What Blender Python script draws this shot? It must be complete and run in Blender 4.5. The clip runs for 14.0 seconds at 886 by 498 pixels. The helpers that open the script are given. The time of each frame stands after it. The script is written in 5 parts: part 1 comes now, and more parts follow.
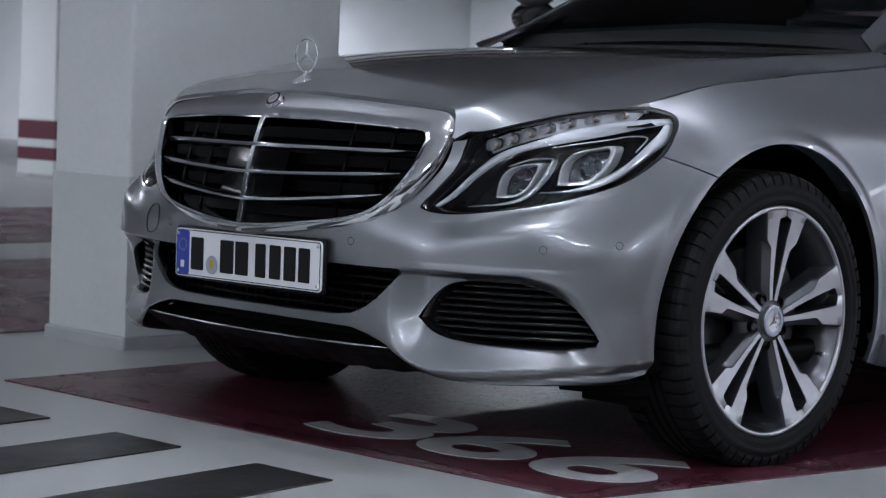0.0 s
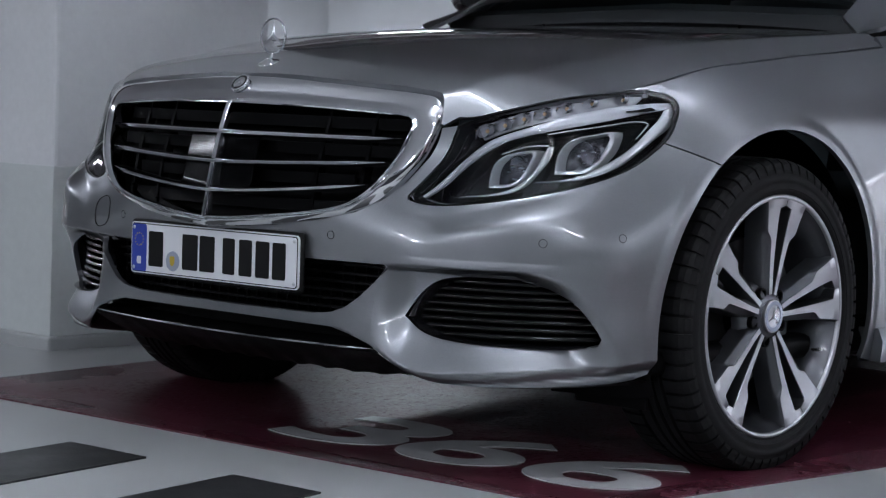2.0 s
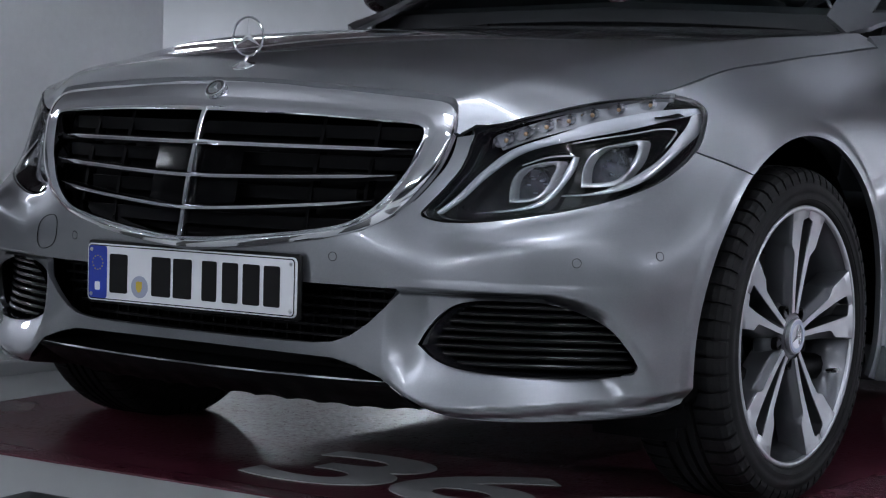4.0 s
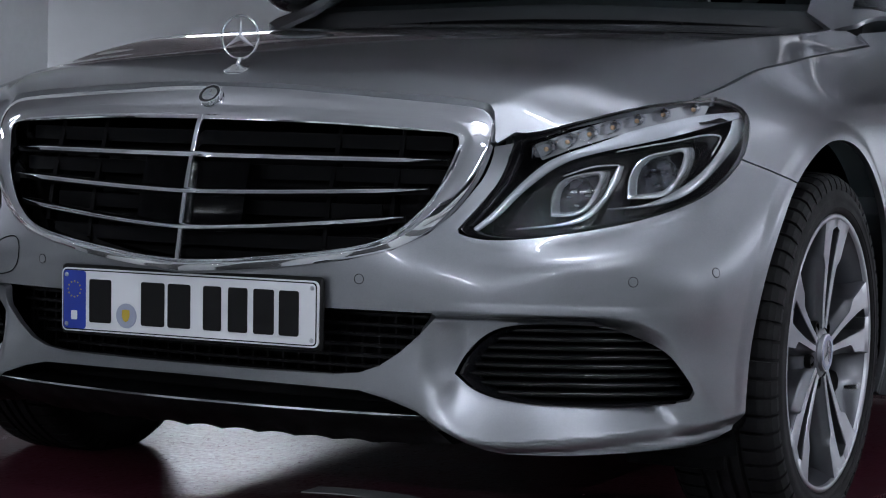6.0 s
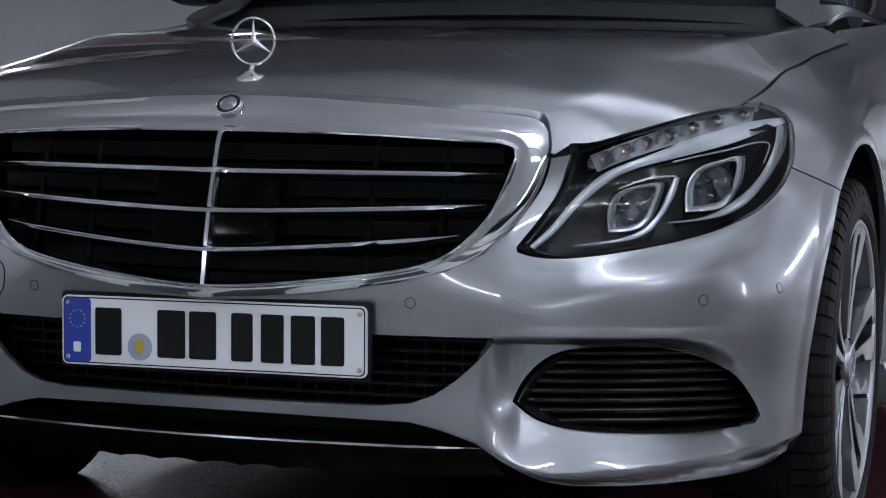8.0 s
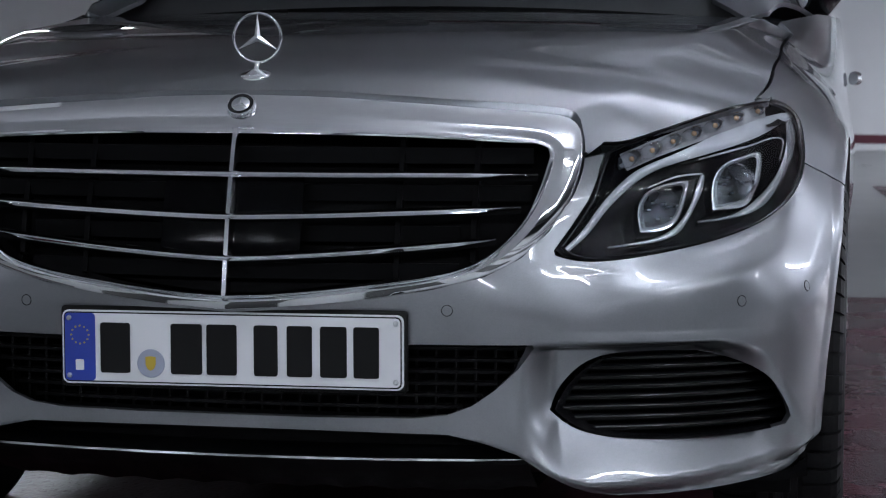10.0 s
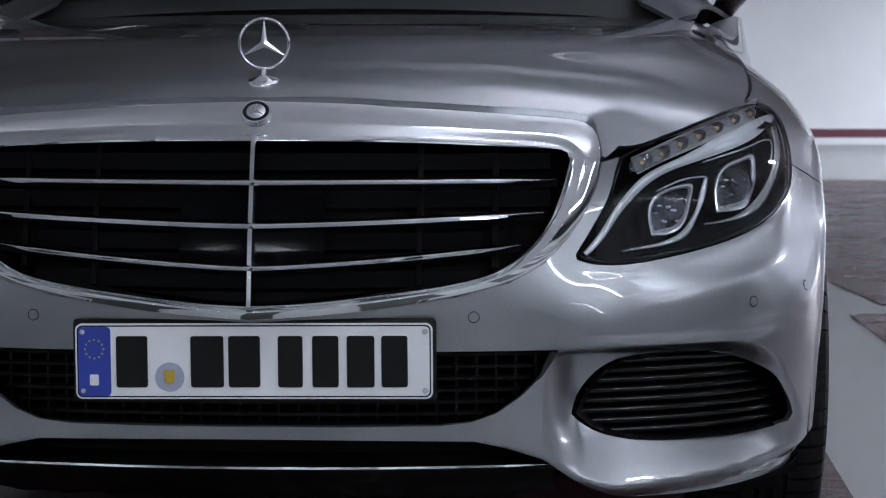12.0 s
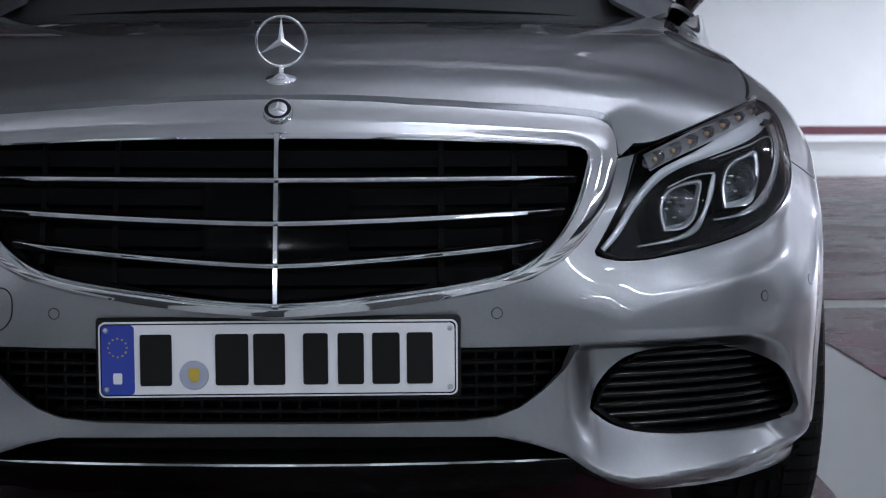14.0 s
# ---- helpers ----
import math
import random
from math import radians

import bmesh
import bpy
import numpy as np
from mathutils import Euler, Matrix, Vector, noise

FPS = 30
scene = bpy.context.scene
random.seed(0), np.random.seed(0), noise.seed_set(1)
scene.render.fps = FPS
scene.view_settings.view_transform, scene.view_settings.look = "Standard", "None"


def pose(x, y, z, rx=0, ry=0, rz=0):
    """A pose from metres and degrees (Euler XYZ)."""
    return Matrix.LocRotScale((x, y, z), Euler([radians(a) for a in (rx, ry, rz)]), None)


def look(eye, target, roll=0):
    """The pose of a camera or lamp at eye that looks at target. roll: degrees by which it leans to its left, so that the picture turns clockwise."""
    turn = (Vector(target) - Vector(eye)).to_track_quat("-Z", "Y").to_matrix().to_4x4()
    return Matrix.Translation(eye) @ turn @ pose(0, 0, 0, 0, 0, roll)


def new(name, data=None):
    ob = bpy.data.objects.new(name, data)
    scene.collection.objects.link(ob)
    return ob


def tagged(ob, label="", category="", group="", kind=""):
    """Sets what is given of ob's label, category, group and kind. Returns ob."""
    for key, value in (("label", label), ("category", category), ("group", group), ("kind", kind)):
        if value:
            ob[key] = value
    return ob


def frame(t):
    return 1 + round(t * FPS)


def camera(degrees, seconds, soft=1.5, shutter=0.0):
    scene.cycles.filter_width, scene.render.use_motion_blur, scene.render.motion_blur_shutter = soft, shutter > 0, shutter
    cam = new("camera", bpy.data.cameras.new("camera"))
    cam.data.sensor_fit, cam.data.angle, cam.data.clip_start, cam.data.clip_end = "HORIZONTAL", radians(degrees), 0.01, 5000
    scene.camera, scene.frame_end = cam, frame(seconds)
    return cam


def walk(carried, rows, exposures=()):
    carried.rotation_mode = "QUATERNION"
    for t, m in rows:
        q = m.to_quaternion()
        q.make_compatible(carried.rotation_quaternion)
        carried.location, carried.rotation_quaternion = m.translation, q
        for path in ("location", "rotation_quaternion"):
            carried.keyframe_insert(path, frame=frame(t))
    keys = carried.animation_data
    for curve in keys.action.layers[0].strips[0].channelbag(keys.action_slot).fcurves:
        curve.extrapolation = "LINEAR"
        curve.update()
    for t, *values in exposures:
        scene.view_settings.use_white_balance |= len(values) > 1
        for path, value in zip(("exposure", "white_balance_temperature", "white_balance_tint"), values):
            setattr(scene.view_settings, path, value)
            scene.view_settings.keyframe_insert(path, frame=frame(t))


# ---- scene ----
import collections

from mathutils import geometry

cam = camera(23.4, 14.0, soft=1.05)
PATH = [
    (0, (3.756, -2.977, 0.771), (2.313, -1.599, 0.636), 2.2),
    (0.5, (3.692, -2.975, 0.77), (2.266, -1.579, 0.635), 2.1),
    (1, (3.596, -2.978, 0.768), (2.193, -1.56, 0.628), 2.1),
    (1.5, (3.472, -2.976, 0.762), (2.1, -1.528, 0.617), 2.0),
    (2, (3.34, -2.977, 0.755), (2.003, -1.497, 0.613), 2.1),
    (2.5, (3.192, -2.981, 0.752), (1.897, -1.464, 0.612), 2.0),
    (3, (3.032, -2.988, 0.75), (1.784, -1.431, 0.612), 1.9),
    (5.5, (2.2, -3.0, 0.737), (1.217, -1.263, 0.612), 1.5),
    (6, (2.049, -3.001, 0.746), (1.129, -1.23, 0.619), 1.3),
    (6.5, (1.88, -3.002, 0.755), (1.03, -1.196, 0.625), 1.1),
    (7, (1.724, -3.002, 0.766), (0.94, -1.168, 0.632), 1.0),
    (7.5, (1.572, -3.005, 0.776), (0.853, -1.144, 0.639), 0.9),
    (8, (1.424, -3.01, 0.785), (0.772, -1.125, 0.643), 0.8),
    (10.5, (0.767, -3.021, 0.807), (0.459, -1.051, 0.652), 0.2),
    (11, (0.65, -3.035, 0.813), (0.401, -1.057, 0.658), 0.1),
    (11.5, (0.538, -3.048, 0.815), (0.366, -1.062, 0.659), 0.1),
    (12, (0.439, -3.056, 0.816), (0.334, -1.065, 0.658), 0.0),
    (12.5, (0.358, -3.062, 0.818), (0.304, -1.07, 0.658), -0.0),
    (13, (0.289, -3.071, 0.821), (0.275, -1.078, 0.658), -0.1),
    (13.5, (0.235, -3.078, 0.822), (0.251, -1.084, 0.658), -0.1),
    (14, (0.203, -3.081, 0.816), (0.228, -1.088, 0.656), -0.0),
]
walk(cam, [(t, look(e, g, r)) for t, e, g, r in PATH])
cam.data.dof.use_dof, cam.data.dof.focus_distance, cam.data.dof.aperture_fstop = True, 3.6, 13.0

# ---- world and lamps ----
world = bpy.data.worlds.new("garage_dark")
scene.world = world
world.use_nodes = True
world.node_tree.nodes["Background"].inputs[0].default_value = (.75, .8, .9, 1)
world.node_tree.nodes["Background"].inputs[1].default_value = .02
EXPOSURE = .33
scene.view_settings.exposure = EXPOSURE


def area_lamp(name, m, sx, sy, power, colour=(.84, .89, 1.015)):
    data = bpy.data.lights.new(name, "AREA")
    data.shape, data.size, data.size_y, data.energy, data.color = "RECTANGLE", sx, sy, power, colour
    ob = new(name, data)
    ob.matrix_world = m
    return ob


# unseen tube fittings, most added as fill: x, y, whether they lie along x, watts
LIGHTS = ((1.0, -.7, True, 7), (3.2, -2.6, True, 22),
          (-3.2, -7.6, True, 100), (-.2, -7.8, True, 115), (2.6, -7.6, True, 85),
          (5.8, -2.2, False, 26), (5.8, -4.0, False, 26), (5.8, -5.8, False, 26), (-5.5, -3.0, True, 55), (5.4, 1.6, True, 22), (7.6, 1.5, True, 80), (9.8, 1.4, True, 110),
          (-4.8, 11.0, True, 70), (-9.0, 14.0, True, 390), (-11.5, 13.0, True, 130), (-22.3, 18.5, True, 280), (7.4, 5.2, False, 240), (-9.5, .8, False, 115), (-14.0, 4.5, True, 120),
          (9.0, 16.0, True, 1700), (13.0, 17, True, 900))
# unseen trays added as fill, lighting the ceiling only: x, y, whether they lie along x, watts
FILL_TRAYS = ((1.3, 1.35, True, 46), (1.7, -1.2, True, 46), (3.3, 2.4, False, 26), (.7, 4.5, True, 14), (-1.5, -.3, True, 4))


# ---- materials ----
def shader(name, colour, rough=.5, metal=0.0, **extra):
    m = bpy.data.materials.new(name)
    m.use_nodes = True
    p = m.node_tree.nodes["Principled BSDF"]
    p.inputs["Base Color"].default_value = (*colour, 1)
    p.inputs["Roughness"].default_value = rough
    p.inputs["Metallic"].default_value = metal
    for key, value in extra.items():
        p.inputs[key.replace("_", " ")].default_value = value
    return m


def node(m, kind, **values):
    n = m.node_tree.nodes.new(kind)
    for key, value in values.items():
        n.inputs[key.replace("_", " ")].default_value = value
    return n


def wire(m, a, out, b, into):
    m.node_tree.links.new(a.outputs[out], b.inputs[into])


def grain(m, scale, bump=.1, distance=.001, rough=(.0, .0), colours=None, stains=None, detail=6):
    """Fine relief, uneven gloss and uneven colour on a material, at real size."""
    p = m.node_tree.nodes["Principled BSDF"]
    place = m.node_tree.nodes.new("ShaderNodeTexCoord")
    fine = node(m, "ShaderNodeTexNoise", Scale=scale, Detail=detail, Roughness=.6)
    wide = node(m, "ShaderNodeTexNoise", Scale=stains[0] if stains else scale / 20, Detail=5.0, Roughness=.65)
    for n in (fine, wide):
        wire(m, place, "Object", n, "Vector")
    if bump:
        b = node(m, "ShaderNodeBump", Strength=bump, Distance=distance)
        wire(m, fine, "Fac", b, "Height")
        wire(m, b, "Normal", p, "Normal")
    if rough[1]:
        r = node(m, "ShaderNodeMapRange", To_Min=rough[0], To_Max=rough[1], From_Min=.3, From_Max=.7)
        wire(m, wide, "Fac", r, "Value")
        wire(m, r, "Result", p, "Roughness")
    if colours:
        ramp = m.node_tree.nodes.new("ShaderNodeMix")
        ramp.data_type = "RGBA"
        ramp.inputs[6].default_value, ramp.inputs[7].default_value = (*colours[0], 1), (*colours[1], 1)
        r = node(m, "ShaderNodeMapRange", From_Min=.35, From_Max=.68)
        mix = m.node_tree.nodes.new("ShaderNodeMath")
        mix.operation = "MULTIPLY_ADD"
        mix.inputs[1].default_value = .35
        half = m.node_tree.nodes.new("ShaderNodeMath")
        half.operation, half.inputs[1].default_value = "MULTIPLY", .65
        wire(m, wide, "Fac", half, 0)
        wire(m, fine, "Fac", mix, 0)
        wire(m, half, 0, mix, 2)
        wire(m, mix, 0, r, "Value")
        wire(m, r, "Result", ramp, 0)
        wire(m, ramp, 2, p, "Base Color")
    return m


def flake_paint(name, dark, light):
    m = shader(name, dark, .36, .85, Coat_Weight=1.0, Coat_Roughness=.025, Coat_IOR=1.5, Specular_Tint=(.62, .62, .64, 1))
    p = m.node_tree.nodes["Principled BSDF"]
    place = m.node_tree.nodes.new("ShaderNodeTexCoord")
    cells = node(m, "ShaderNodeTexVoronoi", Scale=1400.0)
    wire(m, place, "Object", cells, "Vector")
    mix = m.node_tree.nodes.new("ShaderNodeMix")
    mix.data_type = "RGBA"
    mix.inputs[6].default_value, mix.inputs[7].default_value = (*dark, 1), (*light, 1)
    split = m.node_tree.nodes.new("ShaderNodeSeparateColor")
    wire(m, cells, "Color", split, "Color")
    wire(m, split, "Red", mix, 0)
    wire(m, mix, 2, p, "Base Color")
    dust = node(m, "ShaderNodeTexNoise", Scale=9.0, Detail=7.0, Roughness=.7)
    wire(m, place, "Object", dust, "Vector")
    r = node(m, "ShaderNodeMapRange", From_Min=.4, From_Max=.75, To_Min=.008, To_Max=.03)
    wire(m, dust, "Fac", r, "Value")
    wire(m, r, "Result", p, "Coat Roughness")
    return m


def clear(name, tint=(1, 1, 1), gloss=.02, ior=1.45, haze=0.0):
    """Thin clear plastic or glass: lets the view through, mirrors more at a slant."""
    m = bpy.data.materials.new(name)
    m.use_nodes = True
    t = m.node_tree
    t.nodes.remove(t.nodes["Principled BSDF"])
    out = t.nodes["Material Output"]
    a, b = t.nodes.new("ShaderNodeBsdfTransparent"), t.nodes.new("ShaderNodeBsdfGlossy")
    a.inputs[0].default_value = (*tint, 1)
    b.inputs["Roughness"].default_value = gloss
    f, mix = t.nodes.new("ShaderNodeFresnel"), t.nodes.new("ShaderNodeMixShader")
    f.inputs[0].default_value = ior
    for x, i, y, j in ((f, 0, mix, 0), (a, 0, mix, 1), (b, 0, mix, 2), (mix, 0, out, 0)):
        t.links.new(x.outputs[i], y.inputs[j])
    if haze:
        milk, blend = t.nodes.new("ShaderNodeBsdfDiffuse"), t.nodes.new("ShaderNodeMixShader")
        milk.inputs[0].default_value = (.8, .83, .88, 1)
        blend.inputs[0].default_value = haze
        for x, i, y, j in ((mix, 0, blend, 1), (milk, 0, blend, 2), (blend, 0, out, 0)):
            t.links.new(x.outputs[i], y.inputs[j])
    return m


def glowing(name, colour, strength):
    m = shader(name, colour)
    p = m.node_tree.nodes["Principled BSDF"]
    p.inputs["Emission Color"].default_value = (*colour, 1)
    p.inputs["Emission Strength"].default_value = strength
    return m


PAINT = flake_paint("silver_paint", (.212, .22, .237), (.266, .274, .293))
CHROME = grain(shader("chrome", (.80, .81, .83), .03, 1.0), 14, bump=0, rough=(.03, .08))
SATIN = grain(shader("satin_metal", (.55, .56, .58), .3, 1.0), 60, bump=.05, rough=(.22, .38))
RIM_FACE = grain(shader("machined_face", (.42, .43, .45), .3, .9), 300, bump=.015, distance=.0003, rough=(.3, .4))
RIM_DARK = grain(shader("grey_lacquer", (.085, .088, .097), .35, .75, Coat_Weight=.6), 80, bump=.04, rough=(.28, .42))
BLACK = grain(shader("black_plastic", (.002, .002, .0023), .5, 0, Specular_IOR_Level=.07), 500, bump=.12, distance=.0005, rough=(.42, .56))
GLOSS_BLACK = grain(shader("gloss_black", (.006, .006, .007), .1), 30, bump=0, rough=(.06, .14))
SLAT = grain(shader("slat_black", (.004, .004, .0045), .2, 0, Specular_IOR_Level=.35), 90, bump=.02, rough=(.1, .18))
RUBBER = grain(shader("rubber", (.01, .01, .0105), .62, 0, Specular_IOR_Level=.14), 260, bump=.25, distance=.0008, rough=(.52, .72), colours=((.005, .005, .0054), (.011, .011, .0115)))
COVER_BLACK = grain(shader("cover_black", (.003, .003, .0035), .12, 0, Specular_IOR_Level=.16), 30, bump=0, rough=(.08, .14))
MESH_BLACK = grain(shader("mesh_black", (.004, .004, .0043), .35, 0, Specular_IOR_Level=.12), 90, bump=.05, rough=(.25, .4))
HOUSING_BLACK = grain(shader("housing_black", (.002, .002, .0023), .2, 0, Specular_IOR_Level=.08), 30, bump=0, rough=(.12, .2))
IRON = grain(shader("brake_iron", (.12, .12, .125), .38, .9), 120, bump=.1, rough=(.3, .5))
LENS = clear("lamp_lens", (.98, .99, 1), ior=1.33, haze=.001)
PANE = clear("tinted_glass", (.55, .66, .66), ior=1.5)
OPTIC_SHELL = clear("optic_shell", (.95, .96, .98), gloss=.04, ior=1.45)
OPTIC = shader("optic_glass", (.93, .95, 1), .01, 0, Transmission_Weight=1.0, IOR=1.5)
DRL = grain(shader("white_light_guide", (.62, .64, .68), .26, .15, Coat_Weight=.3), 60, bump=.1, rough=(.12, .3))
LAMP_SILVER = grain(shader("vapour_chrome", (.84, .85, .88), .16, .72), 90, bump=.08, distance=.0006, rough=(.08, .26))
AMBER = shader("amber_optic", (.75, .5, .3), .1, 0, Coat_Weight=.6)
PLATE_WHITE = grain(shader("plate_white", (.74, .75, .77), .38), 200, bump=.02, rough=(.3, .44))
PLATE_BLUE = shader("plate_blue", (.018, .045, .33), .35)
PLATE_BLACK = shader("plate_black", (.004, .004, .004), .55, 0, Specular_IOR_Level=.2)
YELLOW = shader("yellow_print", (.5, .36, .04), .4)
SEAL_GREY = shader("seal_grey", (.33, .36, .46), .35)
CABIN = grain(shader("cabin_trim", (.02, .02, .022), .6), 180, bump=.15)
FLOOR_WHITE = grain(shader("pale_floor_coating", (.39, .4, .4), .3), 190, bump=.12, distance=.002, rough=(.26, .42), colours=((.34, .35, .35), (.43, .44, .44)), stains=(1.3,))
FLOOR_RED = grain(shader("burgundy_floor_paint", (.1, .02, .035), .3), 110, bump=1.0, distance=.007, rough=(.22, .32), colours=((.045, .008, .015), (.11, .02, .037)), stains=(2.2,), detail=2)
FLOOR_COARSE = grain(shader("gritty_burgundy_paint", (.09, .017, .03), .3), 110, bump=0, rough=(.3, .42), colours=((.045, .008, .015), (.11, .02, .037)), stains=(2.2,), detail=2)
FLOOR_BLACK = grain(shader("black_floor_paint", (.016, .016, .017), .4), 190, bump=.18, distance=.002, rough=(.3, .5), colours=((.011, .011, .012), (.028, .028, .029)), stains=(3,))
DIGIT_WHITE = grain(shader("worn_white_paint", (.42, .42, .42), .4), 190, bump=.2, distance=.002, rough=(.3, .46), colours=((.33, .33, .34), (.47, .47, .47)), stains=(6,))
WALL_WHITE = grain(shader("white_wall_paint", (.72, .73, .74), .7), 55, bump=.25, distance=.003, rough=(.6, .8), colours=((.66, .67, .68), (.76, .77, .78)), stains=(.8,))
COAT_LOW = grain(shader("greyer_wall_paint", (.58, .61, .6), .55), 55, bump=.2, distance=.003, rough=(.45, .65), colours=((.53, .56, .55), (.62, .65, .64)), stains=(1.1,))
WALL_RED = grain(shader("burgundy_wall_paint", (.11, .024, .04), .6), 55, bump=.2, distance=.003, rough=(.5, .7), colours=((.09, .018, .03), (.13, .03, .05)), stains=(1.2,))
CONCRETE = grain(shader("painted_concrete", (.45, .455, .47), .8), 30, bump=.3, distance=.004, rough=(.7, .9), colours=((.40, .405, .42), (.49, .5, .51)), stains=(.7,))
SOFFIT_BROWN = grain(shader("brown_soffit_paint", (.06, .044, .048), .75), 40, bump=.2, distance=.003, rough=(.65, .85), colours=((.05, .036, .04), (.07, .052, .056)), stains=(.9,))
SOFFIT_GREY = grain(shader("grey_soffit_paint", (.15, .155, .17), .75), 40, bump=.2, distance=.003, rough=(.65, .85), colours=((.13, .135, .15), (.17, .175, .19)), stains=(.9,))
CUP_GREY = grain(shader("dark_vapour_chrome", (.17, .175, .19), .16, 1.0), 60, bump=.1, rough=(.12, .3))
RAIL_GREY = grain(shader("pale_lamp_plastic", (.36, .365, .38), .35, .3), 120, bump=.1, rough=(.25, .45))
STEEL_WHITE = shader("white_sheet_metal", (.7, .7, .7), .4)
TUBE = glowing("lit_tube", (.86, .93, 1), 14.0)


# ---- mesh helpers ----
def part(name, bm, material, parent=None, label="", smooth=True):
    """Links a bmesh, or a mesh, as one object under a thing or a part."""
    if isinstance(bm, bmesh.types.BMesh):
        me = bpy.data.meshes.new(name)
        for f in bm.faces:
            f.smooth = smooth
        bm.to_mesh(me)
        bm.free()
    else:
        me = bm
    if material and not me.materials:
        me.materials.append(material)
    if smooth and not me.has_custom_normals:
        me.set_sharp_from_angle(angle=radians(46))
    ob = new(name, me)
    ob.parent = parent
    if label:
        ob["label"] = label
    return ob


def again(ob, parent, m=None):
    """One more object on the same mesh, with its sub-parts."""
    twin = new(ob.name.split(".")[0], ob.data)
    twin.parent = parent
    twin.matrix_basis = m @ ob.matrix_basis if m else ob.matrix_basis.copy()
    for key in ob.keys():
        twin[key] = ob[key]
    for child in ob.children:
        again(child, twin)
    return twin


def thing(name, place, label, category, group="", kind=""):
    ob = new(name)
    ob.empty_display_size = .1
    ob.location = place
    return tagged(ob, label, category, group, kind)


def box(bm, x0, x1, y0, y1, z0, z1, bevel=0.0, m=None):
    vs = [bm.verts.new((x, y, z)) for x in (x0, x1) for y in (y0, y1) for z in (z0, z1)]
    fs = [bm.faces.new([vs[i] for i in q]) for q in ((0, 1, 3, 2), (4, 6, 7, 5), (0, 4, 5, 1), (2, 3, 7, 6), (0, 2, 6, 4), (1, 5, 7, 3))]
    if bevel:
        r = bmesh.ops.bevel(bm, geom=list({e for f in fs for e in f.edges}), offset=bevel, segments=2, affect="EDGES", profile=.5)
        vs = list({v for f in r["faces"] for v in f.verts} | {v for v in vs if v.is_valid})
    if m:
        bmesh.ops.transform(bm, matrix=m, verts=vs)
    return bm


def cubed(x0, x1, y0, y1, z0, z1, bevel=.004):
    return box(bmesh.new(), x0, x1, y0, y1, z0, z1, bevel)


def loop_between(bm, rings, closed=False, caps=False):
    """Quads between successive rings of points."""
    rows = [[bm.verts.new(p) for p in ring] for ring in rings]
    for a, b in zip(rows, rows[1:]):
        n = len(a)
        for i in range(n if closed else n - 1):
            bm.faces.new((a[i], a[(i + 1) % n], b[(i + 1) % n], b[i]))
    if caps:
        bm.faces.new(rows[0][::-1])
        bm.faces.new(rows[-1])
    return bm


def sweep(bm, points, section, up=(0, 0, 1), taper=None):
    """A bar along points; section: (sideways, upward) pairs."""
    pts, rings = [Vector(p) for p in points], []
    for i, p in enumerate(pts):
        d = (pts[min(i + 1, len(pts) - 1)] - pts[max(i - 1, 0)]).normalized()
        s = d.cross(Vector(up)).normalized()
        u = s.cross(d).normalized()
        k = taper(i / (len(pts) - 1)) if taper else 1
        rings.append([p + s * (a * k) + u * (b * k) for a, b in section])
    return loop_between(bm, rings, closed=True, caps=True)


def circle(n, a, b=None, turn=0.0):
    return [(a * math.cos(2 * math.pi * i / n + turn), (b or a) * math.sin(2 * math.pi * i / n + turn)) for i in range(n)]


def lathe(bm, profile, n, a0=0.0, a1=2 * math.pi):
    """Turns (along x, radius) pairs about the x axis."""
    full = abs(a1 - a0) > 6.28
    rings = []
    for i in range(n if full else n + 1):
        a = a0 + (a1 - a0) * i / n
        rings.append([(x, r * math.cos(a), r * math.sin(a)) for x, r in profile])
    if full:
        rings.append(rings[0])
    loop_between(bm, rings)
    bmesh.ops.remove_doubles(bm, verts=bm.verts, dist=1e-6)
    return bm


def smooth_line(points, n):
    """n points along a smooth curve through the given points, evenly spread."""
    p = np.array(points, float)
    s = np.r_[0, np.cumsum(np.linalg.norm(np.diff(p, axis=0), axis=1))]
    t = np.linspace(0, s[-1], n)
    q = nspline(s)(t) @ p if len(p) > 2 else np.stack([np.interp(t, s, c) for c in p.T], 1)
    return q


# ---- the body's surface ----
def nspline(xs):
    """Natural cubic spline through knots xs: a function giving the weights of the knot values."""
    xs = np.array(xs, float)
    n, h = len(xs), np.diff(xs)
    a, r = np.zeros((n, n)), np.zeros((n, n))
    a[0, 0] = a[-1, -1] = 1
    for i in range(1, n - 1):
        a[i, i - 1:i + 2] = h[i - 1], 2 * (h[i - 1] + h[i]), h[i]
        r[i, i - 1:i + 2] = 6 / h[i - 1], -6 / h[i - 1] - 6 / h[i], 6 / h[i]
    m2 = np.linalg.solve(a, r)

    def weights(x):
        x = np.clip(np.atleast_1d(np.asarray(x, float)), xs[0], xs[-1])
        k = np.clip(np.searchsorted(xs, x) - 1, 0, n - 2)
        p, q, d = (xs[k + 1] - x), (x - xs[k]), h[k]
        e = np.eye(n)
        return (m2[k] * (p ** 3 / (6 * d))[:, None] + m2[k + 1] * (q ** 3 / (6 * d))[:, None]
                + (e[k] - m2[k] * (d * d / 6)[:, None]) * (p / d)[:, None] + (e[k + 1] - m2[k + 1] * (d * d / 6)[:, None]) * (q / d)[:, None])
    return weights


def curve(knots, values):
    w, v = nspline(knots), np.array(values, float)
    return lambda x: w(x) @ v


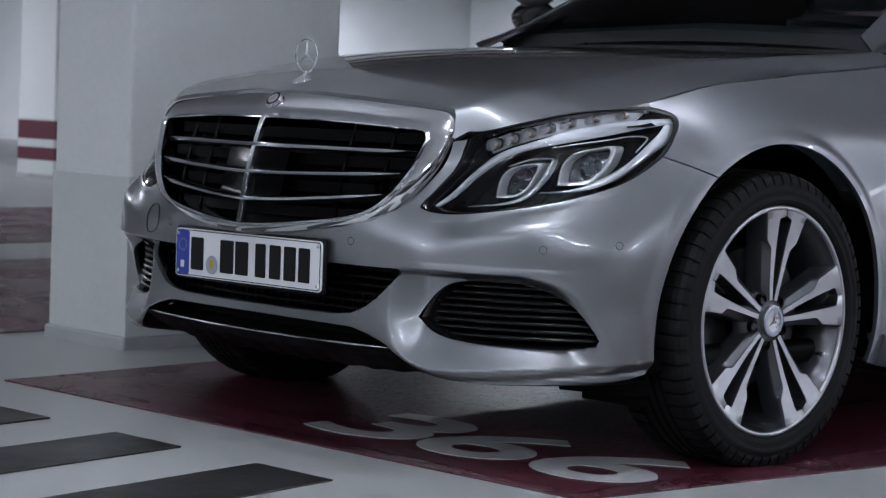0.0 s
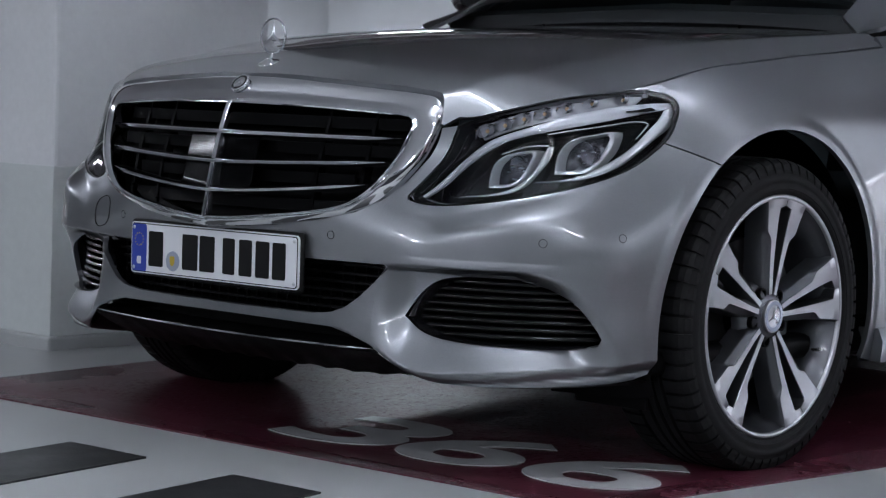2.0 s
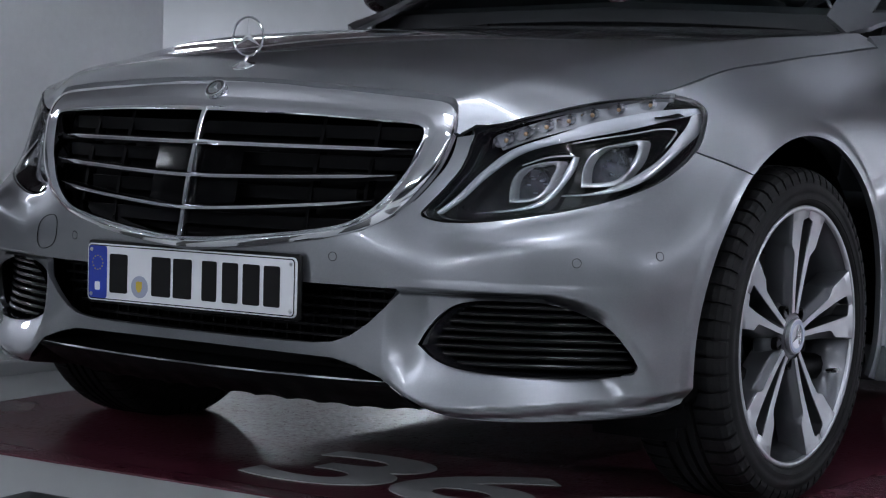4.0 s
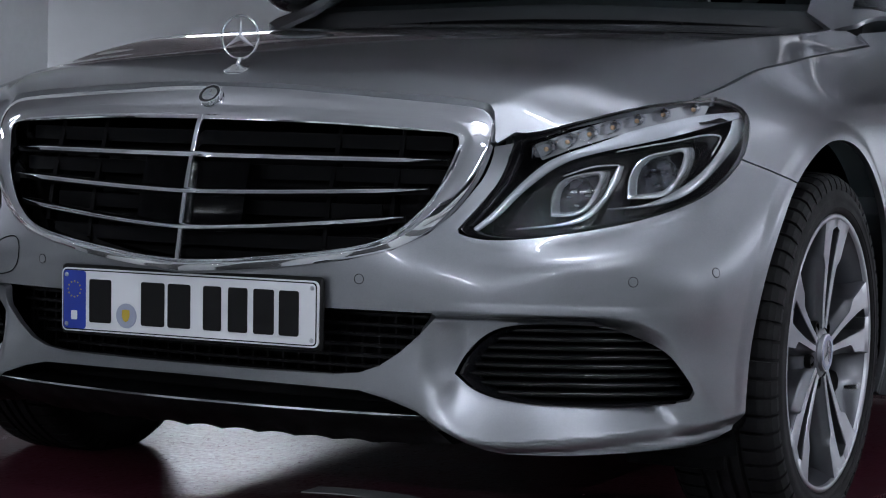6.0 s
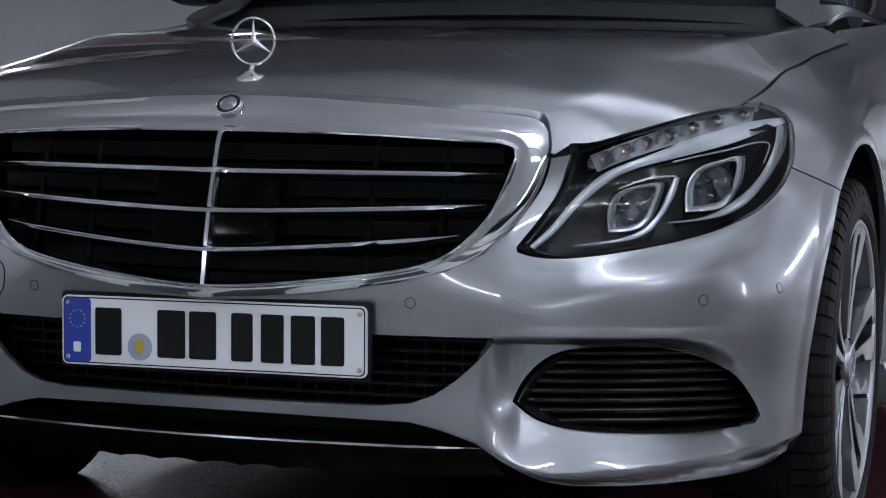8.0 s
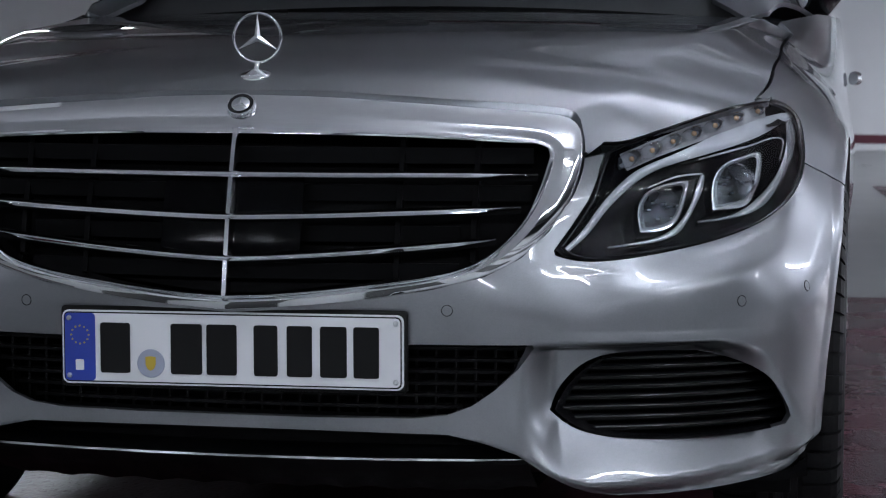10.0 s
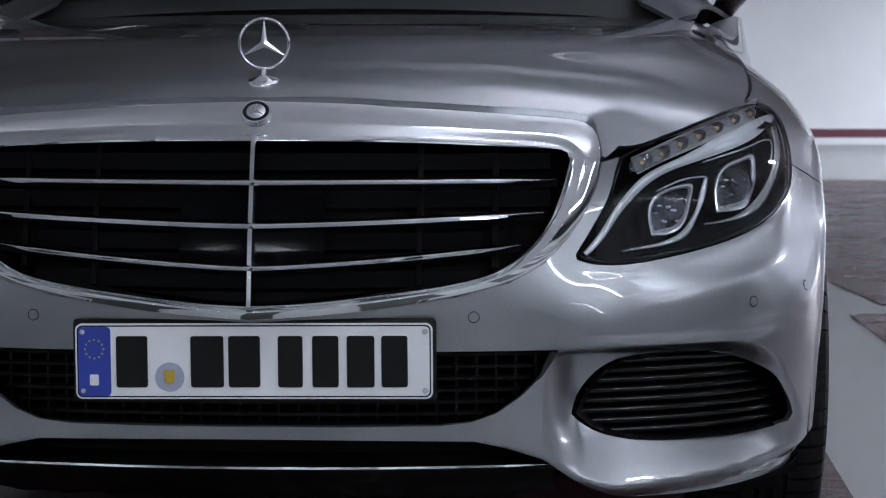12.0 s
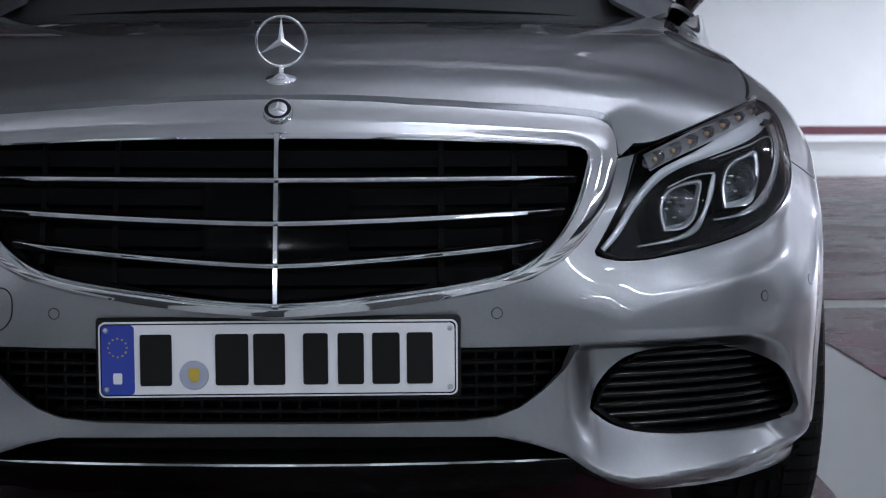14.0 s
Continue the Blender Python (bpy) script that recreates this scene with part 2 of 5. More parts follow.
# the body's skin: plan sections at nine heights, from the middle of the nose round the corner and along the side to the tail
U_KNOTS = (0, .2, .4, .56, .70, .82, .93, 1.04, 1.10, 1.26, 1.44, 1.84, 2.3, 3.3, 4.1, 4.6, 5.0, 5.7)
LEVELS = {}


def plan_section(z, xs, ys, door, tail):
    """The nose's plan at height z; door: half the width behind the wheel; tail: where the rear end stands."""
    tuck = np.array((0, 0, 0, 0, 0, .003, .008, .012, .013, .014, .014, .012))
    back = np.array((0, 0, 0, 0, 0, .002, .007, .012, .012, .008, .0, .0))
    more = {.58: (.003, .005, .005, .003), .68: (.006, .012, .012, .007), .78: (.004, .006, .006, .004)}.get(z, (0, 0, 0, 0))
    tuck[5:9] += more
    xs, ys = np.array(xs) - tuck, np.array(ys) + back
    LEVELS[z] = (np.array((*xs, door, door, door * .99, door * .955, door * .75, 0)), np.array((*ys, 1.66, 2.66, 3.46, tail - .42, tail - .13, tail)))


plan_section(.20, (0, .2, .4, .54, .67, .765, .828, .858, .868, .872, .875, .875), (.045, .05, .06, .085, .145, .225, .31, .40, .46, .62, .8, 1.2), .87, 4.6)
plan_section(.26, (0, .2, .4, .55, .68, .775, .835, .862, .873, .88, .885, .885), (.03, .035, .045, .075, .135, .215, .30, .385, .46, .62, .8, 1.2), .882, 4.65)
plan_section(.36, (0, .2, .4, .55, .68, .775, .84, .872, .885, .893, .893, .89), (.02, .025, .05, .088, .145, .225, .31, .40, .46, .62, .8, 1.2), .888, 4.67)
plan_section(.485, (0, .2, .4, .55, .68, .775, .84, .878, .89, .9, .902, .897), (.0, .012, .047, .092, .145, .217, .305, .40, .46, .62, .8, 1.2), .895, 4.68)
plan_section(.58, (0, .2, .4, .55, .68, .772, .836, .878, .892, .907, .909, .9), (.0, .012, .070, .142, .212, .281, .362, .43, .47, .62, .8, 1.2), .9, 4.67)
plan_section(.68, (0, .2, .4, .545, .66, .755, .820, .850, .868, .899, .905, .9), (.03, .04, .085, .167, .235, .315, .39, .45, .50, .62, .8, 1.2), .9, 4.65)
plan_section(.78, (0, .2, .4, .5, .6, .69, .747, .774, .797, .841, .870, .877), (.06, .07, .11, .16, .24, .312, .385, .435, .49, .62, .8, 1.2), .882, 4.62)
plan_section(.86, (0, .2, .4, .49, .57, .635, .675, .695, .710, .740, .772, .812), (.15, .16, .2, .25, .32, .4, .46, .51, .56, .65, .82, 1.2), .862, 4.6)
plan_section(.96, (0, .2, .38, .46, .53, .575, .605, .622, .635, .655, .68, .705), (.27, .28, .32, .37, .44, .52, .58, .63, .68, .75, .9, 1.24), .825, 4.56)
Z_W, U_W = nspline(list(LEVELS)), nspline(U_KNOTS)
NET_X, NET_Y = (np.array([row[i] for row in LEVELS.values()]) for i in (0, 1))


def skin(u, z):
    """Points of the skin's right-hand half (seen from the front) as an array of x, y, z."""
    wu, wz = U_W(u), Z_W(z)
    return np.stack([np.einsum("pl,pc,lc->p", wz, wu, NET_X), np.einsum("pl,pc,lc->p", wz, wu, NET_Y), np.broadcast_to(z, wu.shape[:1]).astype(float)], 1)


def u_at(value, z, axis=0):
    """The place along the skin where x (axis 0) or y (axis 1) has that value at height z."""
    value, z = np.atleast_1d(np.asarray(value, float)), np.atleast_1d(np.asarray(z, float))
    us = np.linspace(0, 4.1, 1641)
    wu, out = U_W(us), []
    for v, h in zip(value, np.broadcast_to(z, value.shape)):
        line = wu @ (Z_W(h)[0] @ (NET_X if axis == 0 else NET_Y))
        line = np.maximum.accumulate(line) + 1e-9 * np.arange(len(us))
        out.append(np.interp(v, line, us))
    return np.array(out)


def inside(p, poly):
    """Which of the points p lie in the polygon."""
    x, y = p[:, 0][:, None], p[:, 1][:, None]
    a, b = poly, np.roll(poly, -1, 0)
    hit = ((a[:, 1] > y) != (b[:, 1] > y)) & (x < (b[:, 0] - a[:, 0]) * (y - a[:, 1]) / (b[:, 1] - a[:, 1] + 1e-12) + a[:, 0])
    return hit.sum(1) % 2 == 1


def reach(p, poly):
    """Each point's distance to the polygon's edge."""
    a, d = poly, np.roll(poly, -1, 0) - poly
    best = np.full(len(p), 9.)
    for q, e in zip(a, d):
        k = np.clip(((p - q) @ e) / (e @ e + 1e-12), 0, 1)
        best = np.minimum(best, np.linalg.norm(p - q - k[:, None] * e, axis=1))
    return best


def dense(poly, step):
    out = []
    for a, b in zip(poly, np.roll(poly, -1, 0)):
        n = max(1, round(np.linalg.norm(b - a) / step))
        out += [a + (b - a) * i / n for i in range(n)]
    return np.array(out)


def inset(poly, gap):
    """The polygon drawn in by a gap; edges on the middle line stay."""
    t = np.roll(poly, -1, 0) - np.roll(poly, 1, 0)
    t /= np.linalg.norm(t, axis=1)[:, None] + 1e-12
    area = (poly[:, 0] * np.roll(poly[:, 1], -1) - poly[:, 1] * np.roll(poly[:, 0], -1)).sum()
    n = np.stack([-t[:, 1], t[:, 0]], 1) * np.sign(area)
    out = poly + gap * n
    out[poly[:, 0] < 1e-6, 0] = 0
    return out


def trimmed(f, outer, holes=(), step=.009, gap=.0015, rim=.012):
    """A panel of the surface f(a, b): points, normals and faces. Its edge is drawn in by the gap and turned inwards by rim."""
    from_outer = inset(dense(np.array(outer, float), step * .8), gap)
    loops = [from_outer] + [dense(np.array(h, float), step * .8) for h in holes]
    pts, edges = [], []
    for loop in loops:
        k = len(pts)
        pts += list(loop)
        edges += [(k + i, k + (i + 1) % len(loop)) for i in range(len(loop))]
    lo, hi = from_outer.min(0), from_outer.max(0)
    g = np.stack(np.meshgrid(np.arange(lo[0] + step / 2, hi[0], step), np.arange(lo[1] + step / 2, hi[1], step)), -1).reshape(-1, 2)
    keep = inside(g, loops[0]) & (reach(g, loops[0]) > step * .45)
    for h in loops[1:]:
        keep &= ~inside(g, h) & (reach(g, h) > step * .45)
    pts += list(g[keep])
    flat, _, tris, *_ = geometry.delaunay_2d_cdt([Vector(p) for p in pts], edges, [], 0, 1e-7)
    flat, tris = np.array([tuple(p) for p in flat]), np.array(tris)
    mid = flat[tris].mean(1)
    keep = inside(mid, loops[0])
    for h in loops[1:]:
        keep &= ~inside(mid, h)
    tris = tris[keep]
    e = 2e-3
    v = f(flat[:, 0], flat[:, 1])
    n = np.cross(f(flat[:, 0] + e, flat[:, 1]) - f(np.maximum(flat[:, 0] - e, 0), flat[:, 1]), f(flat[:, 0], flat[:, 1] + e) - f(flat[:, 0], flat[:, 1] - e))
    n /= np.linalg.norm(n, axis=1)[:, None] + 1e-12
    face = np.cross(v[tris[:, 1]] - v[tris[:, 0]], v[tris[:, 2]] - v[tris[:, 0]])
    flip = (face * n[tris[:, 0]]).sum(1) < 0
    tris[flip] = tris[flip][:, ::-1]
    faces = [tuple(t) for t in tris]
    if rim:
        seen = {}
        for t in faces:
            for i in range(3):
                seen[(t[i], t[(i + 1) % 3])] = 1
        border = [k for k in seen if (k[1], k[0]) not in seen and not (flat[k[0], 0] < 1e-5 and flat[k[1], 0] < 1e-5)]
        side = collections.defaultdict(lambda: np.zeros(3))
        for i, j in border:
            o = np.cross(v[j] - v[i], n[i])
            side[i] = side[i] + o
            side[j] = side[j] + o
        start, extra_v, extra_n, place = len(v), [], [], {}
        for i, o in side.items():
            o = o / (np.linalg.norm(o) + 1e-12)
            place[i] = start + len(extra_v)
            extra_v += [v[i], v[i] - n[i] * rim]
            extra_n += [o, o]
        faces += [(place[j], place[i], place[i] + 1, place[j] + 1) for i, j in border]
        v, n = np.vstack([v, extra_v]), np.vstack([n, extra_n])
    return v, n, faces


def mirrored(panel):
    v, n, faces = panel
    return v * (-1, 1, 1), n * (-1, 1, 1), [f[::-1] for f in faces]


def joined(a, b):
    k = len(a[0])
    return np.vstack([a[0], b[0]]), np.vstack([a[1], b[1]]), list(a[2]) + [tuple(i + k for i in f) for f in b[2]]


def skin_part(name, panel, material, parent, label=""):
    v, n, faces = panel
    me = bpy.data.meshes.new(name)
    me.from_pydata(v.tolist(), [], [tuple(map(int, f)) for f in faces])
    me.polygons.foreach_set("use_smooth", [True] * len(me.polygons))
    me.update()
    me.normals_split_custom_set_from_vertices(n.tolist())
    return part(name, me, material, parent, label)


def along(points, axis=0):
    """(x or y, z) pairs as (place along the skin, z)."""
    p = np.array(points, float)
    return np.stack([u_at(p[:, 0], p[:, 1], axis), p[:, 1]], 1)


# hollow round each side intake, drawn as seen from the front
HOLLOW = np.vstack([smooth_line([(.25, .423), (.40, .4225), (.50, .4225), (.580, .424), (.650, .425), (.715, .424), (.755, .414), (.783, .393), (.804, .355), (.822, .318), (.838, .274), (.85, .19)], 70), [(.70, .16), (.25, .16)]])
# crease from the middle intake's corner up under the head lamp: steep band above it, upright face below it
crease_z = curve((.40, .445, .48, .525, .585, .66, .75, .82, .90), (.385, .42, .447, .474, .496, .512, .531, .555, .59))
hollow_top = curve((.40, .47, .53, .60, .80), (.318, .312, .290, .282, .284))
FACE_FOOT, FACE_LEAN = .42, .05


def creased(x, y, z):
    """The depth y at x and z with the bumper's crease worked in."""
    foot, top = skin(u_at(x, FACE_FOOT), np.full(len(x), FACE_FOOT))[:, 1], np.interp(x, [p[0] for p in LAMP_LOW], [p[1] for p in LAMP_LOW])
    high = skin(u_at(x, top), top)[:, 1]
    line = np.minimum(crease_z(x), top - .02)
    at = foot + FACE_LEAN * (line - FACE_FOOT)
    a, b = foot + FACE_LEAN * (z - FACE_FOOT), at + (high - at) / (top - line) * (z - line)
    round_off = np.interp(x, (.45, .55, .75), (.008, .009, .016))
    wanted = .5 * (a + b) + .5 * np.sqrt((a - b) ** 2 + round_off ** 2)
    w = np.clip((x - .445) / .11, 0, 1) * np.clip((.835 - x) / .12, 0, 1)
    ends = np.clip((z - FACE_FOOT) / .02, 0, 1) * np.clip((top - z) / .02, 0, 1)
    return y + (wanted - y) * w * w * (3 - 2 * w) * ends


def body(u, z):
    """The skin with its hollows."""
    u, z = np.asarray(u, float), np.asarray(z, float)
    p = skin(u, z)
    t = skin(u + 2e-3, z) - skin(u - 2e-3, z)
    inward = np.stack([-t[:, 1], t[:, 0]], 1)
    inward /= np.linalg.norm(inward, axis=1)[:, None] + 1e-12
    q = p[:, (0, 2)]
    near = (p[:, 0] > .33) & (p[:, 1] < .5) & (z < .46)
    d = np.zeros(len(p))
    if near.any():
        k = np.clip(reach(q[near], HOLLOW) / (.013 + .040 * np.clip((q[near, 0] - .70) / .09, 0, 1)), 0, 1) * inside(q[near], HOLLOW)
        base = np.interp(q[near, 0], LOW_SMOOTH[::-1, 0], LOW_SMOOTH[::-1, 1])
        top = hollow_top(q[near, 0])
        low = (z[near] - base - .010) / (top - base - .010)
        low = np.clip(.5 * (low + 1) - .5 * np.sqrt((low - 1) ** 2 + .07), 0, 1)
        side = np.clip((q[near, 0] - .42) / .07, 0, 1)
        for f in (k, side):
            f *= f * (3 - 2 * f)
        d[near] = .055 * k * low * side
        crest = np.interp(q[near, 0], ROLL_SMOOTH[::-1, 0], ROLL_SMOOTH[::-1, 1])
        under = np.clip((crest + .003 - z[near]) / .022, 0, 1)
        d[near] += np.interp(q[near, 0], (.44, .54, .60, .70), (.014, .032, .026, .021)) * under ** 1.3
    near = (p[:, 0] > .44) & (p[:, 0] < .835) & (p[:, 1] < .45) & (z > FACE_FOOT) & (z < .63)
    if near.any():
        p[near, 1] = creased(p[near, 0], p[near, 1], z[near])
    # raised lip round the wheel arches
    for y0 in (WHEEL_Y, REAR_WHEEL_Y):
        r = np.hypot((p[:, 1] - y0) / np.where(p[:, 1] < y0, .955, 1), z - WHEEL_Z) - ARCH_R
        k = np.clip(1 - (r - .012) / .026, 0, 1) * (p[:, 0] > .7)
        d -= .005 * k * k * (3 - 2 * k)
    p[:, :2] += inward * d[:, None]
    return p


def on_skin(x, z, deep=0.0):
    """The point of the skin at x and z, moved back by deep."""
    p = skin(u_at(abs(x), z), z)[0]
    return Vector((x, p[1] + deep, z))


# ---- lines of the car's front ----
GRILLE_OUT = [(0, .471), (.058, .474), (.173, .484), (.296, .503), (.372, .522), (.423, .549), (.459, .586), (.491, .639), (.505, .694)]
GRILLE_TOP = [(.505, .694), (.5045, .715), (.499, .738), (.484, .752), (.462, .7575), (.44, .760), (.39, .764), (.340, .768), (.26, .7742), (.174, .780), (0, .785)]
GRILLE_IN = [(0, .493), (.058, .495), (.173, .506), (.297, .523), (.364, .544), (.398, .570), (.430, .611), (.450, .661), (.459, .697), (.4555, .7075), (.443, .7128), (.41, .7148), (.36, .7172), (.31, .7196), (.256, .722), (.13, .7248), (0, .726)]
LAMP_INNER = [(.535, .701), (.528, .677), (.514, .630), (.490, .589), (.470, .558)]
LAMP_LOW = [(.472, .552), (.488, .547), (.529, .543), (.599, .550), (.675, .565), (.762, .595), (.809, .621), (.834, .652), (.841, .681)]
LAMP_OUT = [(.841, .681), (.837, .722), (.825, .752), (.803, .770), (.769, .780)]
LAMP_TOP = [(.767, .780), (.723, .771), (.658, .750), (.589, .724), (.535, .703)]
LAMP_LOW, LAMP_OUT = ([(x - .019 * min(max((x - .76) / .08, 0), 1), z) for x, z in line] for line in (LAMP_LOW, LAMP_OUT))
LAMP_TOP = [tuple(p) for p in smooth_line(LAMP_TOP, 13)]
whole = smooth_line(LAMP_LOW + LAMP_OUT[1:], 64)
turn = int(np.argmin(np.hypot(whole[:, 0] - .822, whole[:, 1] - .681)))
LAMP_LOW, LAMP_OUT = [tuple(p) for p in whole[:turn + 1]], [tuple(p) for p in whole[turn:]]
INTAKE = [(0, .311), (.131, .311), (.271, .313), (.321, .319), (.355, .332), (.388, .355), (.422, .387), (.445, .415), (.443, .420), (.338, .420), (.259, .420), (0, .421)]
ROLL_EDGE = [(.850, .251), (.838, .245), (.813, .240), (.737, .230), (.641, .219), (.56, .213), (.534, .213), (.499, .220), (.464, .234), (.422, .259), (.371, .276), (0, .289)]
LOW_EDGE = [(.8485, .222), (.842, .212), (.82, .204), (.737, .197), (.641, .192), (.56, .192), (.534, .196), (.499, .209), (.464, .229), (.422, .259), (.371, .276), (.321, .287), (.172, .288), (0, .289)]
ROLL_SMOOTH, LOW_SMOOTH = smooth_line(ROLL_EDGE, 90), smooth_line(LOW_EDGE, 90)
FOG = smooth_line([(.473, .320), (.482, .342), (.500, .367), (.530, .391), (.584, .404), (.647, .406), (.704, .403), (.751, .390), (.782, .366), (.802, .333), (.818, .295), (.8185, .287), (.812, .2795), (.795, .278),
                   (.745, .277), (.666, .276), (.583, .278), (.529, .287), (.495, .302), (.473, .320)], 60)[:-1]
WHEEL_Y, WHEEL_Z, ARCH_R = .779, .324, .388
REAR_WHEEL_Y = WHEEL_Y + 2.84


def arch(y0, a0, a1, n=30):
    return [(y0 - ARCH_R * math.cos(a) * (.955 if math.cos(a) > 0 else 1), WHEEL_Z + ARCH_R * math.sin(a)) for a in np.linspace(a0, a1, n)]


SEAM = math.radians(54)
shut_z = curve((.416, .53, .65, .81, .99, 1.21, 1.39), (.780, .804, .831, .850, .870, .890, .911))
SHUT_YS = np.linspace(.42, 1.34, 24)


def grille_y(x, z):
    return curve((.47, .497, .60, .69, .728, .79), (-.022, -.016, .004, .031, .046, .098))(z)[0] + .055 * abs(x) + .248 * x * x


shut_line = [skin(u_at(y, shut_z(y), 1), shut_z(y))[0] for y in SHUT_YS]
lamp_top = [skin(u_at(x, z), z)[0] for x, z in reversed(LAMP_TOP)]
rim_x = curve([.06, .137] + [p[1] for p in lamp_top[1::2]] + [p[1] for p in shut_line[3::5]], [.455, .507] + [p[0] for p in lamp_top[1::2]] + [p[0] for p in shut_line[3::5]])
spine_z = curve((0, .088, .145, .3, .6, 1.0, 1.4), (.742, .785, .813, .852, .894, .929, .954))
drop_z = curve([.06, .137] + [p[1] for p in lamp_top[1::2]] + [p[1] for p in shut_line[3::5]],
               [.075, spine_z(.137)[0] - .697] + [spine_z(p[1])[0] - p[2] for p in lamp_top[1::2]] + [spine_z(p[1])[0] - p[2] for p in shut_line[3::5]])


crease_r = curve((.06, .16, .28, .40, .52, .66, .84, 1.08, 1.4), (.95, .92, .83, .775, .78, .805, .85, .89, .925))
crease_g = curve((.06, .16, .28, .40, .52, .66, .84, 1.08, 1.4), (.50, .50, .485, .455, .43, .40, .34, .32, .32))


def bonnet(x, y):
    x, y = np.asarray(x, float), np.asarray(y, float)
    r = x / rim_x(y)
    c = crease_r(y)
    h = crease_g(y)
    low, high = h * (r / c) ** 2, h + (1 - h) * (r - c) / (1 - c)
    sharp = .5 * (low + high) + .5 * np.sqrt((high - low) ** 2 + .0016) - .0008
    return np.stack([x, y, spine_z(y) - drop_z(y) * sharp], 1)


# ---- the car ----
car = thing("car", (0, 0, 0), "silver-grey metallic saloon car parked in a painted bay", "car")
bumper_line = np.vstack([along(GRILLE_OUT), along(LAMP_INNER), along(LAMP_LOW), along(arch(WHEEL_Y, SEAM, math.radians(-13.5)), 1), along(LOW_EDGE), along(INTAKE)])
half = trimmed(body, bumper_line, [along(FOG)], step=.0055)
skin_part("front_bumper", joined(half, mirrored(half)), PAINT, car, "silver bumper with sculpted lower lip")
wing_line = np.vstack([along(LAMP_OUT), np.stack([u_at(SHUT_YS, shut_z(SHUT_YS), 1), shut_z(SHUT_YS)], 1), along([(1.34, .8), (1.36, .5), (1.36, .2), (1.2, .2)], 1),
                       along(arch(WHEEL_Y, math.radians(197), SEAM), 1)])
wing = trimmed(body, wing_line, step=.008)
skin_part("front_wing", wing, PAINT, car)
skin_part("front_wing", mirrored(wing), PAINT, car)
# the front edge keeps behind the grille frame and hooks round its upper corner
edge = [(0, .094), (.2, .104), (.30, .117), (.35, .128), (.39, .140), (.44, .150), (.462, .1545), (.484, .157), (.496, .1545), (.503, .145), (.5055, .136), (.514, .139)]
hood_line = np.vstack([edge, [p[:2] + np.array((.001, -.0025)) * min(1, 4 * i / len(lamp_top), 4 * (len(lamp_top) - 1 - i) / len(lamp_top)) for i, p in enumerate(lamp_top)], [p[:2] for p in shut_line], [(.77, 1.37), (.6, 1.35), (.3, 1.32), (0, 1.31)]])
half = trimmed(bonnet, hood_line, step=.0065, rim=.016, gap=.0035)
skin_part("bonnet", joined(half, mirrored(half)), PAINT, car, "silver bonnet with a domed middle")
# dark seal and structure under the shut lines
under = trimmed(lambda a, b: bonnet(a, b) - np.array((0, 0, .03)), np.array(hood_line) * (1.0, 1.0) + (0, .004), step=.03, rim=0, gap=.034)
skin_part("bonnet_liner", joined(under, mirrored(under)), BLACK, car)

# doors and tail on the same skin
belt = .955
for y0, y1, name in ((1.34, 2.42, "front_door"), (2.42, 3.42, "rear_door")):
    line = [(y0, .21), (y0, .6), (y0, .93 if y0 < 2 else belt), (y0 + .3, belt), (y1, belt), (y1, .6), (y1, .21)]
    if name == "rear_door":
        line = line[:5] + [(y1 - .02, .75)] + [(REAR_WHEEL_Y - ARCH_R * math.cos(a), WHEEL_Z + ARCH_R * math.sin(a)) for a in np.linspace(1.25, -.28, 14)]
    door = trimmed(body, along(line, 1), step=.03)
    a, b = skin_part(name, door, PAINT, car), skin_part(name, mirrored(door), PAINT, car)
    for s, own in ((1, a), (-1, b)):
        grip = sweep(bmesh.new(), [(s * (.912 - .012 * k * k), y1 - .2 + .08 * k, .82) for k in np.linspace(-1, 1, 9)], circle(8, .012, .016))
        part("door_handle", grip, CHROME, own, "chrome door handle")
tail_line = np.vstack([along([(3.42, belt)], 1), [(4.3, belt), (5.0, belt), (5.7, belt), (5.7, .6), (5.7, .25), (5.0, .22), (4.75, .22), (4.66, .22)]])
us = [u_at(min(y, 3.9), z, 1)[0] + max(0, y - 3.9) for y, z in arch(REAR_WHEEL_Y, math.radians(195), math.radians(72), 20)]
tail_line = np.vstack([tail_line, np.stack([us, [z for _, z in arch(REAR_WHEEL_Y, math.radians(195), math.radians(72), 20)]], 1)])
tail = trimmed(body, tail_line, step=.03, rim=.02)
skin_part("tail", joined(tail, mirrored(tail)), PAINT, car)

# cabin: shell sections from cowl to boot
roof_z = curve((1.3, 1.7, 2.1, 2.45, 2.9, 3.3, 3.75, 4.1, 4.5), (.965, 1.17, 1.36, 1.425, 1.432, 1.40, 1.25, 1.06, 1.02))
side_x = curve((1.3, 1.7, 2.1, 2.6, 3.3, 3.8, 4.5), (.70, .62, .57, .565, .56, .57, .70))


def cabin(a, b):
    """a: 0 at the roof's middle to 1 at the belt line; b: along the car."""
    a, b = np.asarray(a, float), np.asarray(b, float)
    rz, sx = roof_z(b), side_x(b)
    k = np.clip((a - .62) / .38, 0, 1)
    j = np.clip(a / .62, 0, 1)
    x = sx * j + (.815 - sx) * k
    z = rz - .045 * j ** 2 - .02 * j ** 6 - (rz - .065 - .95) * (k ** 1.15)
    return np.stack([x, b, z], 1)


def cabin_part(name, line, material, label="", both=True, rim=.01):
    p = trimmed(cabin, line, step=.035, rim=rim, gap=.004)
    if both:
        return skin_part(name, joined(p, mirrored(p)), material, car, label)
    return skin_part(name, p, material, car, label), skin_part(name, mirrored(p), material, car, label)


